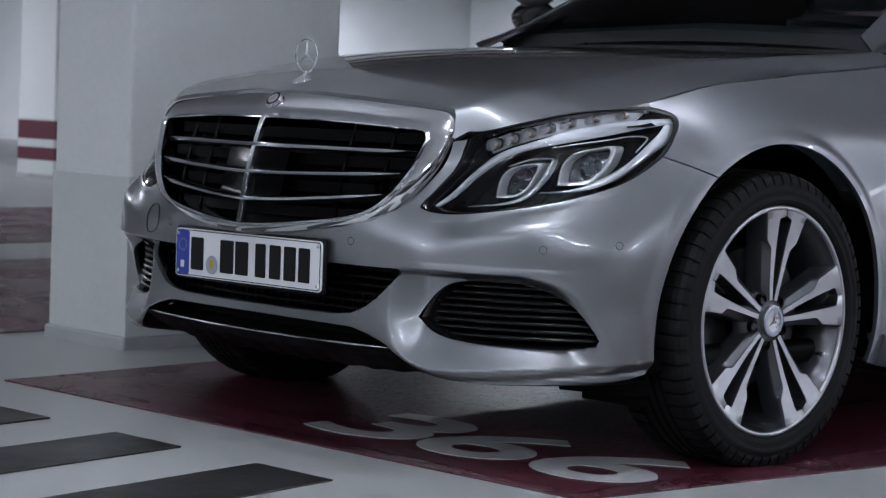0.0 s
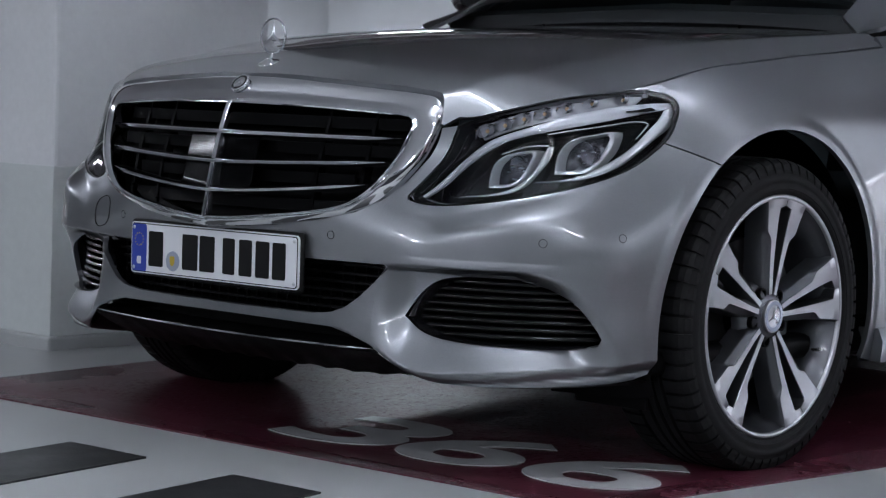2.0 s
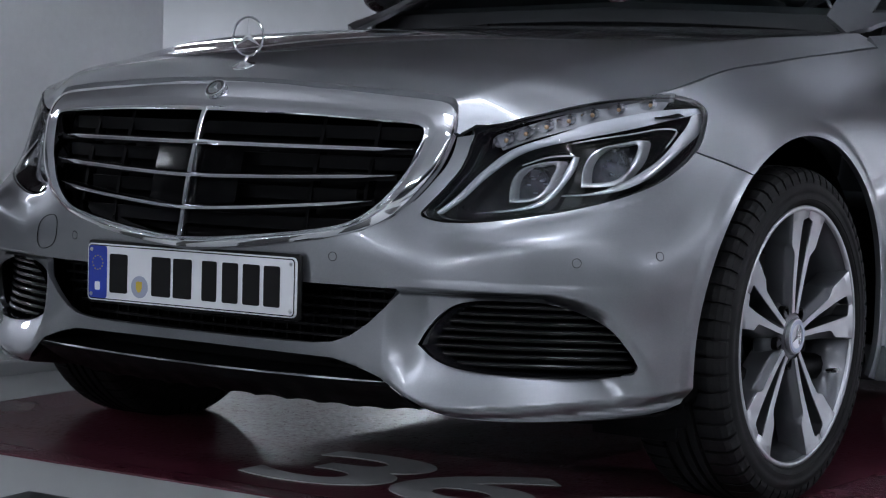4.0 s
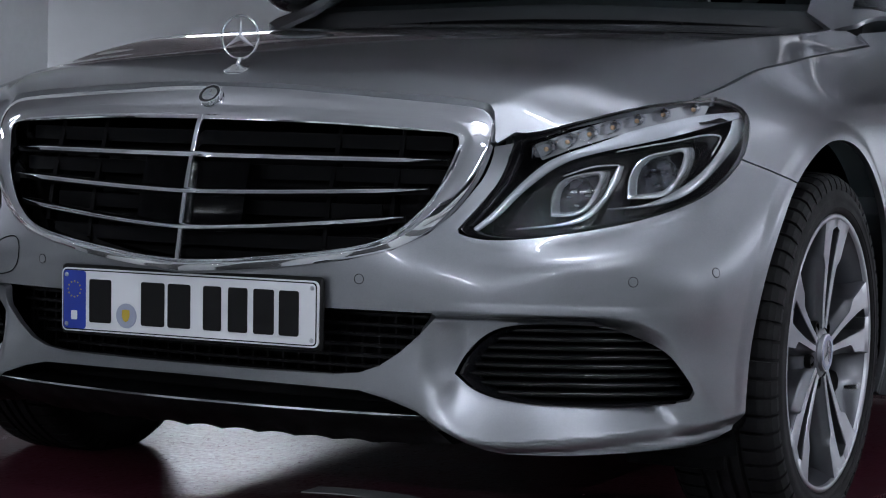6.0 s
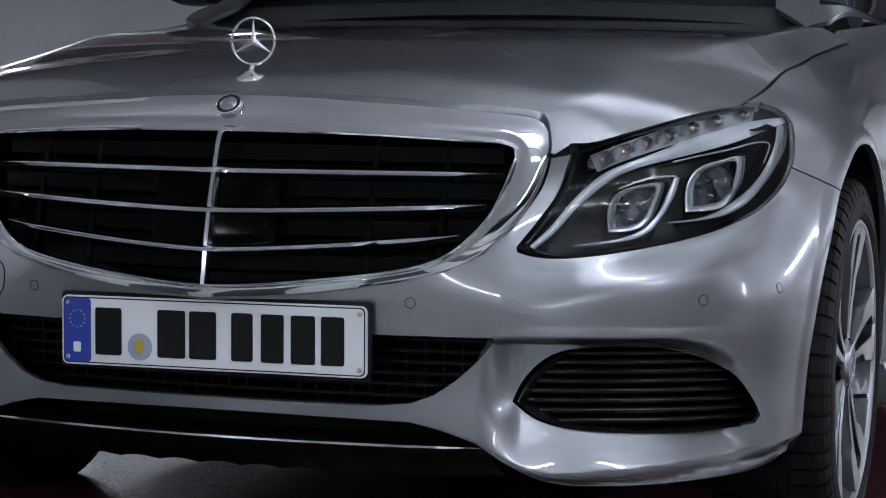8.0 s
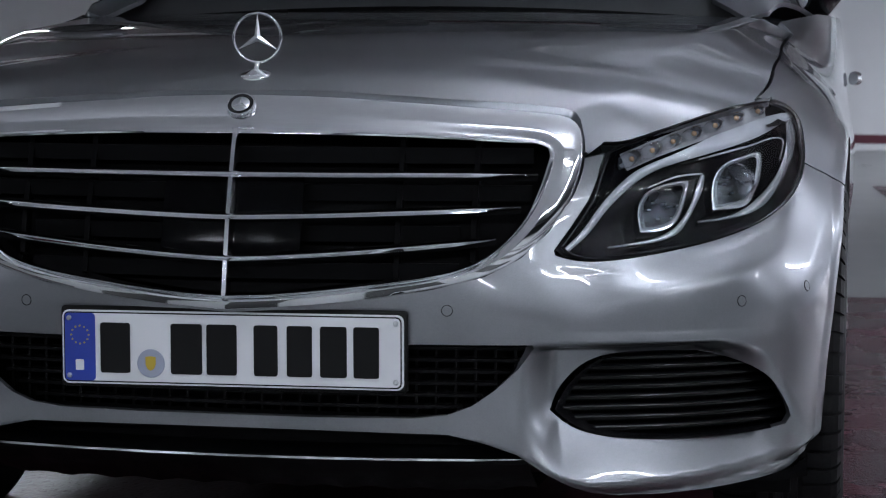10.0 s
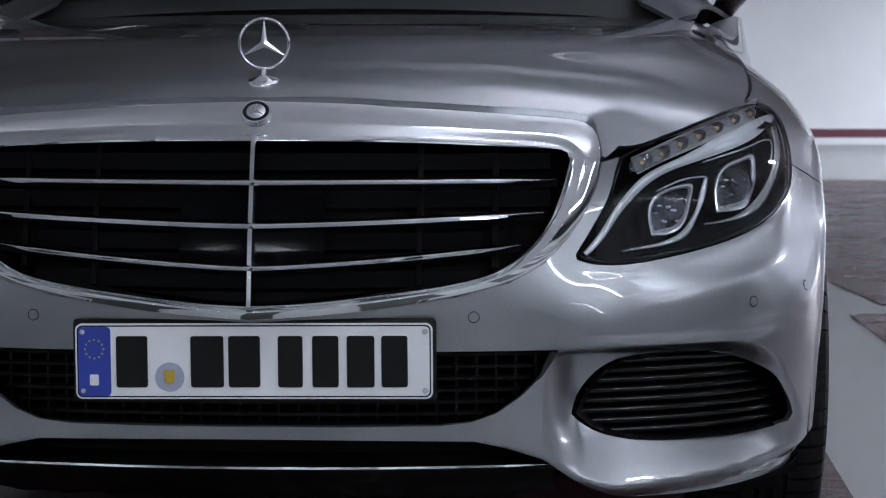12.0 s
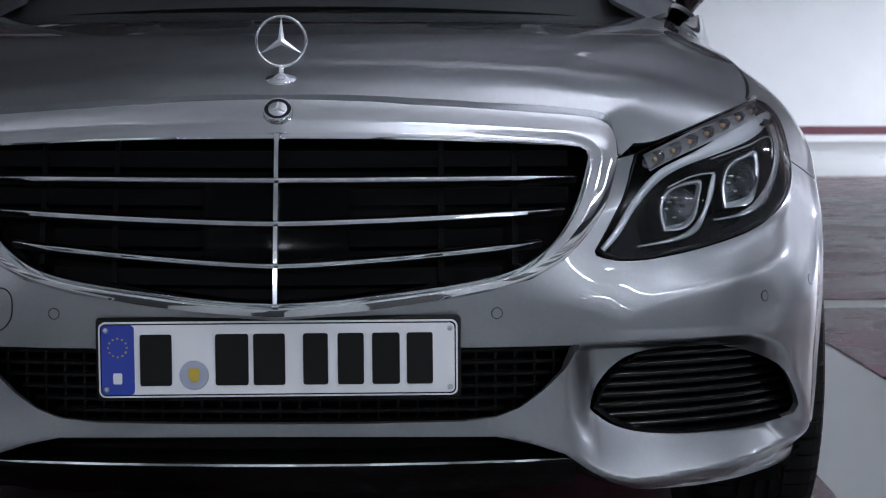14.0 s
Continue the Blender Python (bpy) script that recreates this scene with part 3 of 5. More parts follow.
cabin_part("windscreen", [(0, 1.40), (.3, 1.42), (.56, 1.47), (.56, 2.1), (.3, 2.14), (0, 2.15)], PANE, "tinted windscreen", rim=0)
cabin_part("roof", [(0, 2.15), (.3, 2.14), (.56, 2.1), (.62, 2.12), (.62, 3.4), (.56, 3.42), (0, 3.5)], PAINT)
cabin_part("rear_window", [(0, 3.5), (.56, 3.42), (.56, 4.05), (0, 4.1)], PANE, "dark rear window", rim=0)
cabin_part("boot_lid", [(0, 4.1), (.56, 4.05), (1, 3.95), (1, 4.4), (.6, 4.5), (0, 4.52)], PAINT)
cabin_part("windscreen_pillar", [(.56, 1.42), (.62, 1.37), (.76, 1.40), (.85, 1.50), (1.0, 1.62), (.7, 1.49), (.66, 2.1), (.62, 2.12), (.56, 2.1)], PAINT, both=False)
cabin_part("side_window", [(.7, 1.5), (1, 1.62), (1, 3.5), (.66, 3.35), (.64, 2.14), (.66, 2.1)], PANE, "tinted side window", both=False, rim=0)
cabin_part("rear_pillar", [(.62, 3.4), (.66, 3.35), (1, 3.5), (1, 3.95), (.56, 4.05), (.56, 3.42)], PAINT, both=False)
cowl = loop_between(bmesh.new(), [[(x, 1.30 + .05 * abs(x), .905 - .04 * x * x), (x, 1.335 + .05 * abs(x), .915 - .05 * x * x), (x, 1.40 + .1 * x * x, .930 - .06 * x * x), (x, 1.46 + .1 * x * x, .965 - .06 * x * x)] for x in np.linspace(-.72, .72, 25)])
part("cowl", cowl, BLACK, car, "black plastic cowl below the windscreen")
for x0, x1 in ((-.62, .02), (.0, .62)):
    pts = [(x0 + (x1 - x0) * k, 1.395 + .05 * abs(x0 + (x1 - x0) * k) + .03 * math.sin(3.1 * k), .948 - .07 * (x0 + (x1 - x0) * k) ** 2) for k in np.linspace(0, 1, 12)]
    wiper = part("wiper", sweep(bmesh.new(), pts, [(-.009, -.004), (.009, -.004), (.005, .007), (-.005, .007)]), BLACK, car)
    part("wiper_arm", sweep(bmesh.new(), [(x0 + .02, 1.37, .90), (x0 + .25, 1.385, .940), (x0 + .34, 1.395, .950)], circle(8, .009, .006)), BLACK, wiper)
part("dashboard", sweep(bmesh.new(), [(-.70, 1.72, .93), (0, 1.68, .95), (.70, 1.72, .93)], [(-.28, -.1), (-.26, .02), (-.1, .06), (.1, .07), (.2, .05), (.26, -.05), (.26, -.1)]), CABIN, car)
for s in (-1, 1):
    seat = part("front_seat", sweep(bmesh.new(), [(s * .37, 2.55, .5), (s * .37, 2.62, .8), (s * .37, 2.72, 1.08)], [(a * 1.0, b) for a, b in circle(14, .24, .07)], up=(0, 1, 0)), CABIN, car)
    part("headrest", box(bmesh.new(), s * .37 - .13, s * .37 + .13, 2.70, 2.79, 1.12, 1.29, .03), CABIN, seat)
wheel_ring = bmesh.new()
sweep(wheel_ring, [Vector((.37 + .185 * math.cos(a), 2.10 + .05 * math.sin(a), .93 + .17 * math.sin(a))) for a in np.linspace(0, 6.283, 33)], circle(8, .014), up=(0, 1, .3))
part("steering_wheel", wheel_ring, CABIN, car)
part("floor_pan", cubed(-.84, .84, .42, 4.5, .215, .27, .02), BLACK, car)
part("cabin_floor", cubed(-.8, .8, 1.5, 3.9, .26, .55, .02), CABIN, car)
part("engine_bay", cubed(-.5, .5, .2, 1.3, .28, .66, .03), BLACK, car)
for s in (-1, 1):
    # door mirror: shell, dark lower shell, foot
    rings = []
    for k in np.linspace(0, 1, 11):
        w = math.sin(math.pi * (.06 + .88 * k)) ** .5
        rings.append([(s * (.803 + .19 * k), 1.80 + .04 * k + a * w * .8, 1.125 + b * w) for a, b in circle(14, .06, .045)])
    mirror = part("door_mirror", loop_between(bmesh.new(), rings, closed=True, caps=True), PAINT, car)
    rings = []
    for k in np.linspace(0, 1, 11):
        w = math.sin(math.pi * (.05 + .9 * k)) ** .4
        rings.append([(s * (.801 + .194 * k), 1.80 + .04 * k + a * w * .82, 1.05 + b * w) for a, b in circle(14, .062, .052)])
    part("mirror_base", loop_between(bmesh.new(), rings, closed=True, caps=True), GLOSS_BLACK, mirror, "gloss black lower mirror shell")
    part("mirror_foot", sweep(bmesh.new(), [(s * .80, 1.88, .94), (s * .83, 1.87, .99), (s * .86, 1.84, 1.03)], circle(10, .05, .02)), GLOSS_BLACK, mirror)

# ---- radiator grille ----
out_line = np.vstack([smooth_line(GRILLE_OUT, 42), smooth_line(GRILLE_TOP, 42)[1:]])
in_line = smooth_line(GRILLE_IN, len(out_line))
split = int(np.argmax(np.array(out_line)[:, 0]))
in_a = smooth_line(GRILLE_IN[:9], split + 1)
in_b = smooth_line(GRILLE_IN[8:], len(out_line) - split)
in_line = np.vstack([in_a, in_b[1:]])
rings = []
for (xo, zo), (xi, zi) in zip(out_line, in_line):
    ring = []
    for k, d in ((0, .020), (0, .004), (.012, .0012), (.03, 0), (.28, -.0034), (.50, -.0064), (.525, -.0066), (.55, -.0064), (.69, -.0036), (.82, -.001), (.84, -.0012), (.87, -.005), (.93, -.0072), (.98, -.005), (1, .001), (1.02, .010), (1.03, .04)):
        x, z = xo + (xi - xo) * k, zo + (zi - zo) * k
        full = max(.7, min(1, (.765 - zo) / .2))
        ring.append((x, grille_y(x, z) + (d * full if d < 0 else d), z))
    rings.append(ring)
frame_mesh = loop_between(bmesh.new(), rings)
loop_between(frame_mesh, [[(-x, y, z) for x, y, z in ring] for ring in reversed(rings)])
bmesh.ops.remove_doubles(frame_mesh, verts=frame_mesh.verts, dist=2e-5)
bmesh.ops.recalc_face_normals(frame_mesh, faces=frame_mesh.faces)
grille = part("grille", frame_mesh, CHROME, car, "chrome radiator grille with three bars over black depth")
back = bmesh.new()
loop_between(back, [[(x, grille_y(x, z) + .075, z) for x in np.linspace(-.5, .5, 21)] for z in np.linspace(.47, .75, 8)])
part("grille_back", back, BLACK, grille, "black grille backing")
for zc, ze, xe in ((.668, .669, .441), (.607, .622, .420), (.547, .576, .387)):
    pts = [(xe * k, grille_y(xe * k, zc) + .006 - .004 * (1 - abs(k)), zc + (ze - zc) * abs(k) ** 1.4) for k in np.linspace(-1, 1, 41)]
    bar = sweep(bmesh.new(), pts, [(-.002, -.0052), (.016, -.0045), (.02, 0), (.016, .0035), (.0, .0055), (-.006, .003), (-.0075, -.001)], taper=lambda k: min(1, .25 + 9 * min(k, 1 - k)))
    part("grille_bar", bar, CHROME, grille)
    slat = sweep(bmesh.new(), [(x * .99, y + .022, z - .004) for x, y, z in pts], [(-.006, -.004), (.018, -.006), (.018, .006), (-.006, .004)])
    part("grille_slat", slat, BLACK, grille, "black slat behind a chrome bar")
rib = sweep(bmesh.new(), [(0, grille_y(0, z) - .004, z) for z in np.linspace(.490, .732, 14)], [(-.0052, -.012), (-.0052, .003), (-.003, .007), (.003, .007), (.0052, .003), (.0052, -.012)], up=(0, -1, 0))
part("grille_rib", rib, CHROME, grille, "chrome upright rib in the grille's middle")
panel = bmesh.new()
loop_between(panel, [[(x, grille_y(x, z) + dy, z - .010 * (1 - (x / .106) ** 2) * (z < .57)) for x in np.linspace(-.106, .106, 13)] for z, dy in ((.556, -.001), (.5575, -.001), (.5595, .002), (.5625, .0036), (.57, .004), (.60, .004), (.63, .004), (.664, .004))])
bmesh.ops.solidify(panel, geom=panel.faces[:], thickness=.006)
part("sensor_cover", panel, COVER_BLACK, grille, "gloss black radar cover behind the bars")
for x in (-.35, -.24, .24, .35):
    lo = np.interp(abs(x), [p[0] for p in GRILLE_IN[:8]], [p[1] for p in GRILLE_IN[:8]])
    strut = sweep(bmesh.new(), [(x, grille_y(x, z) + .04, z) for z in (lo, .6, .72)], [(-.004, -.014), (.004, -.014), (.004, .006), (-.004, .006)], up=(0, -1, 0))
    part("grille_strut", strut, BLACK, grille)
for z in (.695, .64, .58, .525):
    w = .43 if z > .6 else .33
    part("grille_slat", sweep(bmesh.new(), [(x, grille_y(x, z) + .042, z) for x in np.linspace(-w, w, 15)], [(-.004, -.012), (.004, -.012), (.004, .012), (-.004, .012)]), BLACK, grille)

badge = part("badge", lathe(bmesh.new(), [(.0012, 0), (.0012, .0192), (.0022, .0198), (.0022, .0214), (.001, .0222), (-.006, .0224)], 32), CHROME, car, "small round chrome badge on the grille's rim")
badge.matrix_basis = Matrix.Translation((0, .066, .769)) @ Euler((0, 0, 0)).to_matrix().to_4x4() @ Matrix(((0, 1, 0, 0), (-.74, 0, .67, 0), (.67, 0, .74, 0), (0, 0, 0, 1)))
part("badge_field", lathe(bmesh.new(), [(.0015, .0138), (.0015, .0193)], 32), GLOSS_BLACK, badge, "black ring of the badge")
part("badge_disc", lathe(bmesh.new(), [(.0018, 0), (.0018, .0136), (.0012, .0142)], 24), SATIN, badge, "silver field of the badge")

spoke_star = bmesh.new()


def star(bm, c, r, w, thick):
    """Three tapered spokes with a ridge, in the x-z plane."""
    for k in range(3):
        a = math.pi / 2 + k * 2 * math.pi / 3
        d, s = Vector((math.cos(a), 0, math.sin(a))), Vector((-math.sin(a), 0, math.cos(a)))
        tip, l, q = c + d * r, c + s * w, c - s * w
        f, b = c + Vector((0, -thick, 0)), c + Vector((0, thick, 0))
        for tri in ((f, l, tip), (f, tip, q), (b, tip, l), (b, q, tip)):
            bm.faces.new([bm.verts.new(p) for p in tri])


ornament = part("bonnet_ornament", sweep(bmesh.new(), [(.0375 * math.sin(a), 0, .0375 * math.cos(a)) for a in np.linspace(0, 2 * math.pi, 49)], circle(10, .0022, .0026), up=(0, 1, 0)), CHROME, car, "upright chrome ring with three spokes on the bonnet")
ornament.matrix_basis = Matrix.Translation((0, .158, .870))
star(spoke_star, Vector((0, 0, 0)), .0375, .0052, .0035)
part("star", spoke_star, SATIN, ornament, smooth=False)
foot = lathe(bmesh.new(), [(-.004, .0235), (.0015, .0235), (.003, .0225), (.0045, .017), (.0075, .010), (.010, .006), (.011, 0)], 28)
foot_ob = part("ornament_foot", foot, CHROME, ornament)
foot_ob.matrix_basis = Matrix.Translation((0, -.010, -.0575)) @ Matrix.Rotation(.30, 4, "X") @ Matrix.Rotation(-math.pi / 2, 4, "Y")
part("ornament_stem", sweep(bmesh.new(), [(0, -.009, -.052), (0, -.004, -.045), (0, -.001, -.040), (0, 0, -.036)], circle(10, .0042, .0042), up=(0, 1, 0)), CHROME, ornament)
bstar = bmesh.new()
star(bstar, Vector((0, 0, 0)), .016, .003, .0016)
bs = part("badge_mark", bstar, CHROME, badge, smooth=False)
bs.matrix_basis = Matrix.Translation((.0017, 0, 0)) @ Matrix(((0, -1, 0, 0), (1, 0, 0, 0), (0, 0, 1, 0), (0, 0, 0, 1)))

# ---- head lamps ----
LAMP = LAMP_INNER + LAMP_LOW[1:] + LAMP_OUT[1:] + LAMP_TOP[1:-1]
lens = trimmed(lambda u, z: skin(u, z) + np.array((0, .001, 0)), along(LAMP), step=.012, rim=0, gap=.005)
LAMP_LOOP = dense(np.array(LAMP), .012)


def lamp_ring(scale, deep):
    c = LAMP_LOOP.mean(0)
    return [on_skin(*(c + (p - c) * scale), deep) for p in LAMP_LOOP]


def guide(points, deep, a, b, n=40, taper=None):
    q = smooth_line(points, n)
    return sweep(bmesh.new(), [on_skin(x, z, deep) for x, z in q], circle(10, a, b), up=(0, -1, 0), taper=taper)


def rounded_ring(cx, cz, w, h, lean, n=36, power=3.2):
    out = []
    for i in range(n):
        a = 2 * math.pi * i / n
        x = w * math.copysign(abs(math.cos(a)) ** (2 / power), math.cos(a))
        z = h * math.copysign(abs(math.sin(a)) ** (2 / power), math.sin(a))
        out.append((cx + x + lean * z, cz + z + .22 * x))
    return out


GUIDE_UP = [(.479, .558), (.502, .583), (.524, .616), (.547, .645), (.575, .671), (.609, .688), (.644, .703), (.682, .722), (.726, .739), (.764, .753), (.795, .759), (.808, .760)]
GUIDE_LOW = [(.486, .554), (.511, .578), (.532, .608), (.559, .639), (.591, .665), (.624, .680), (.667, .693), (.716, .708), (.762, .727), (.786, .742), (.798, .749), (.808, .753)]
HOOK_OUT = [(.801, .750), (.806, .719), (.800, .680), (.786, .647), (.769, .622), (.743, .605), (.712, .597), (.668, .5925)]
HOOK_IN = [(.789, .748), (.793, .719), (.787, .678), (.773, .650), (.754, .628), (.734, .612), (.711, .602), (.668, .596)]
LEAF_OUT = [(.675, .664), (.671, .638), (.663, .617), (.653, .596), (.642, .580), (.618, .568), (.567, .560), (.540, .557)]
LEAF_IN = [(.669, .664), (.661, .638), (.655, .617), (.645, .599), (.633, .585), (.612, .573), (.566, .5635), (.540, .5595)]
RIM_A = [(.585, .580), (.580, .604), (.582, .624), (.592, .639), (.610, .648), (.636, .654), (.648, .654), (.647, .633), (.641, .608), (.628, .588), (.610, .581), (.585, .580)]
RIM_B = [(.689, .611), (.686, .638), (.689, .659), (.697, .674), (.710, .684), (.731, .691), (.753, .695), (.756, .680), (.754, .655), (.747, .634), (.739, .619), (.721, .613), (.689, .611)]


def ribbon(upper, lower, deep, crown=.004, n=44):
    """A blade between two lines on the lamp's face, crowned towards the front."""
    rings = []
    for a, b in zip(smooth_line(upper, n), smooth_line(lower, n)):
        ring = [on_skin(*(a + (b - a) * k), deep - crown * (1 - (2 * k - 1) ** 2)) for k in (0, .12, .3, .5, .7, .88, 1)]
        ring += [on_skin(*b, deep + .007), on_skin(*a, deep + .007)]
        rings.append(ring)
    return loop_between(bmesh.new(), rings, closed=True, caps=True)


def head_lamp():
    shell = loop_between(bmesh.new(), [lamp_ring(.995, .003), lamp_ring(.965, .006), lamp_ring(.95, .05), lamp_ring(.90, .085)], closed=True)
    lamp = part("head_lamp", shell, GLOSS_BLACK, car, "clear-lensed head lamp with a light guide and two projectors")
    bowl = trimmed(lambda u, z: skin(u, z) + np.array((0, .083, 0)), along(LAMP), step=.03, rim=0, gap=.008)
    skin_part("housing", bowl, HOUSING_BLACK, lamp, "black lamp housing")
    part("light_guide", ribbon(GUIDE_UP, GUIDE_LOW, .028), DRL, lamp, "white curved daytime light guide")
    part("trim_hook", ribbon(HOOK_OUT, HOOK_IN, .034), LAMP_SILVER, lamp, "silver hook round the outer projector")
    part("trim_leaf", ribbon(LEAF_OUT, LEAF_IN, .040, .003), LAMP_SILVER, lamp, "silver leaf between the projectors")
    part("trim_blade", guide([(.666, .688), (.714, .701), (.752, .712), (.777, .719), (.786, .717), (.788, .706), (.784, .685)], .036, .0016, .002), LAMP_SILVER, lamp, "thin silver line over the outer projector")
    part("trim_line", guide([(.593, .646), (.612, .654), (.630, .661), (.652, .665), (.671, .666)], .038, .0014, .0018), LAMP_SILVER, lamp, "thin silver line over the inner projector")
    for line, cx, cz in ((RIM_A, .613, .615), (RIM_B, .721, .652)):
        loop = smooth_line(line, 61)[:-1]
        c2 = np.array((cx, cz))
        def around(k, d, push=0.0):
            return [on_skin(*(c2 + (p - c2) * (k - push * max(0, (p - c2) @ np.array((.8, -.6))) / .035)), d) for p in loop]
        bezel = part("projector", loop_between(bmesh.new(), [around(1.03, .066), around(1.03, .043), around(1.0, .040), around(.94, .039, .06), around(.86, .043, .10), around(.82, .060, .10)], closed=True), LAMP_SILVER, lamp, "silver-rimmed projector")
        part("projector_cup", loop_between(bmesh.new(), [around(.88, .058, .07), around(.80, .074), around(.45, .080), around(.03, .081)], closed=True), CUP_GREY, bezel, "dark silver cup behind the projector glass")
        dome = bmesh.new()
        bmesh.ops.create_uvsphere(dome, u_segments=28, v_segments=16, radius=.030)
        bmesh.ops.transform(dome, matrix=Matrix.Translation(on_skin(cx - .001, cz - .002, .064)) @ Matrix.Diagonal((1, .5, 1.05, 1)), verts=dome.verts)
        part("projector_glass", dome, OPTIC, bezel, "domed projector glass")
        for k in range(7):
            p = on_skin(cx - .018 + .006 * k, cz - .004 + .012 * math.sin(2.3 * k), .078)
            part("optic_stud", box(bmesh.new(), -.003, .003, -.004, .004, -.0012, .0012, .0006, Matrix.Translation(p)), SATIN, bezel, smooth=False)
    # panel that carries the row of clear optics
    part("optic_rail", ribbon([(.552, .697), (.60, .718), (.65, .739), (.70, .757), (.757, .772)], [(.563, .672), (.606, .692), (.655, .711), (.706, .731), (.760, .752)], .030, .0), RAIL_GREY, lamp, "grey backing of the indicator row")
    for i, (x, z) in enumerate(smooth_line([(.566, .690), (.592, .701), (.620, .714), (.657, .729), (.690, .742), (.720, .753), (.745, .761)], 7)):
        c = on_skin(x, z, .016)
        s = 1.35 - .07 * i
        cell = bmesh.new()
        loop_between(cell, [[(s * a * k + y * .3, y, s * b * k + .3 * s * a * k) for a, b in ((-.0125, -.0085), (-.002, -.0095), (.011, -.0075), (.0125, .004), (.009, .009), (-.004, .0085), (-.0115, .005))] for k, y in ((.9, .018), (1, .004), (.92, -.002), (.55, -.0055))], closed=True, caps=True)
        bmesh.ops.recalc_face_normals(cell, faces=cell.faces)
        o = part("turn_optic", cell, OPTIC_SHELL, lamp, "clear faceted indicator optic", False)
        o.matrix_basis = Matrix.Translation(c)
        bulb = bmesh.new()
        bmesh.ops.create_icosphere(bulb, subdivisions=2, radius=.0042)
        part("bulb", bulb, AMBER, o).matrix_basis = Matrix.Translation((.004, .012, 0))
        bowl_mesh = loop_between(bmesh.new(), [[(s * a * k + .3 * y, y, s * b * k + .3 * s * a * k) for a, b in circle(14, .013, .0095)] for k, y in ((1, .004), (.9, .014), (.3, .020))], closed=True)
        part("reflector", bowl_mesh, LAMP_SILVER, o, "silver reflector")
    skin_part("lamp_lens", lens, LENS, lamp, "clear plastic lens")
    return lamp


def flip_copy(ob, parent, outer=Matrix.Identity(4)):
    """The same part on the other side of the car: the mesh turned over at the middle plane."""
    m = outer @ ob.matrix_basis
    bm = bmesh.new()
    bm.from_mesh(ob.data)
    bmesh.ops.transform(bm, matrix=Matrix.Diagonal((-1, 1, 1, 1)) @ m, verts=bm.verts)
    bmesh.ops.reverse_faces(bm, faces=bm.faces)
    twin = part(ob.name.split(".")[0], bm, ob.data.materials[0], parent, ob.get("label", ""))
    for child in ob.children:
        flip_copy(child, twin, m)
    return twin


left_lamp = head_lamp()
flip_copy(left_lamp, car)

# ---- side intakes ----
def side_intake():
    c = FOG.mean(0)
    def ring(k, d):
        return [on_skin(*(c + (p - c) * k), d) for p in FOG]
    rim_mesh = loop_between(bmesh.new(), [ring(1.015, .046), ring(.985, .052), ring(.96, .070), ring(.95, .13)], closed=True)
    intake = part("side_intake", rim_mesh, GLOSS_BLACK, car, "black slatted side air intake")
    bottom = bmesh.new()
    bottom.faces.new([bottom.verts.new(p) for p in ring(.97, .128)])
    part("intake_back", bottom, BLACK, intake)
    for i, z in enumerate(np.linspace(.289, .394, 8)):
        xs = sorted(x for (x0, z0), (x1, z1) in zip(FOG, np.roll(FOG, -1, 0)) if (z0 > z) != (z1 > z) for x in [x0 + (x1 - x0) * (z - z0) / (z1 - z0)])
        if len(xs) < 2:
            continue
        a, b = xs[0] - .004, xs[-1] + .022
        pts = [on_skin(x, z + .004 * math.sin(3 * (x - a)), .076) for x in np.linspace(a, b, 20)]
        part("intake_slat", sweep(bmesh.new(), pts, [(-.014, -.0054)] + [(.0062 * math.sin(a), -.0054 * math.cos(a)) for a in np.linspace(0, math.pi, 9)] + [(-.014, .0054)], taper=lambda k: 1), SLAT, intake)
    return intake


flip_copy(side_intake(), car)

# ---- middle intake, lower lip ----
mid_intake = part("lower_intake", loop_between(bmesh.new(), [[(x, .115 + .3 * x * x, z) for x in np.linspace(-.47, .47, 25)] for z in np.linspace(.29, .44, 6)]), BLACK, car, "black lower air intake with a fine mesh")
for z in np.linspace(.322, .410, 6):
    w = float(np.interp(z, [.312, .33, .353, .383, .412], [.33, .37, .40, .43, .45]))
    part("mesh_bar", sweep(bmesh.new(), [(x, .075 + .22 * x * x, z) for x in np.linspace(.02 - w, w - .02, 19)], [(-.004, -.0025), (.012, -.0025), (.012, .0025), (-.004, .0025)]), MESH_BLACK, mid_intake)
for x in np.linspace(-.41, .41, 29):
    part("mesh_rib", sweep(bmesh.new(), [(x, .081 + .22 * x * x, z) for z in (.310, .362, .418)], [(-.002, -.004), (.002, -.004), (.002, .004), (-.002, .004)], up=(0, -1, 0)), MESH_BLACK, mid_intake)
lip = []
for x in np.linspace(-.44, .44, 61):
    wave = .005 * abs(math.sin(x * 42))
    f = max(0, abs(x) - .34) * .35
    lip.append([(x, .080 + .25 * x * x, .305), (x, .085 + .25 * x * x, .262), (x, .045 + .09 * x * x, .254), (x, .032 + .11 * x * x, .2515), (x, .032 + .11 * x * x, .2455), (x, .060 + .14 * x * x, .226), (x, .120 + .15 * x * x, .186 + wave + f * .2), (x, .30, .19)])
lower = part("lower_lip", loop_between(bmesh.new(), lip), BLACK, car, "black plastic lower lip with a thin chrome strip")
strip = sweep(bmesh.new(), [(x, .026 + .14 * x * x, .249 + .024 * x * x) for x in np.linspace(-.43, .43, 41)], [(-.004, -.0018), (.006, -.0018), (.006, .0018), (-.004, .0022)], taper=lambda k: min(1, .2 + 12 * min(k, 1 - k)))
part("chrome_strip", strip, CHROME, lower, "thin chrome strip")
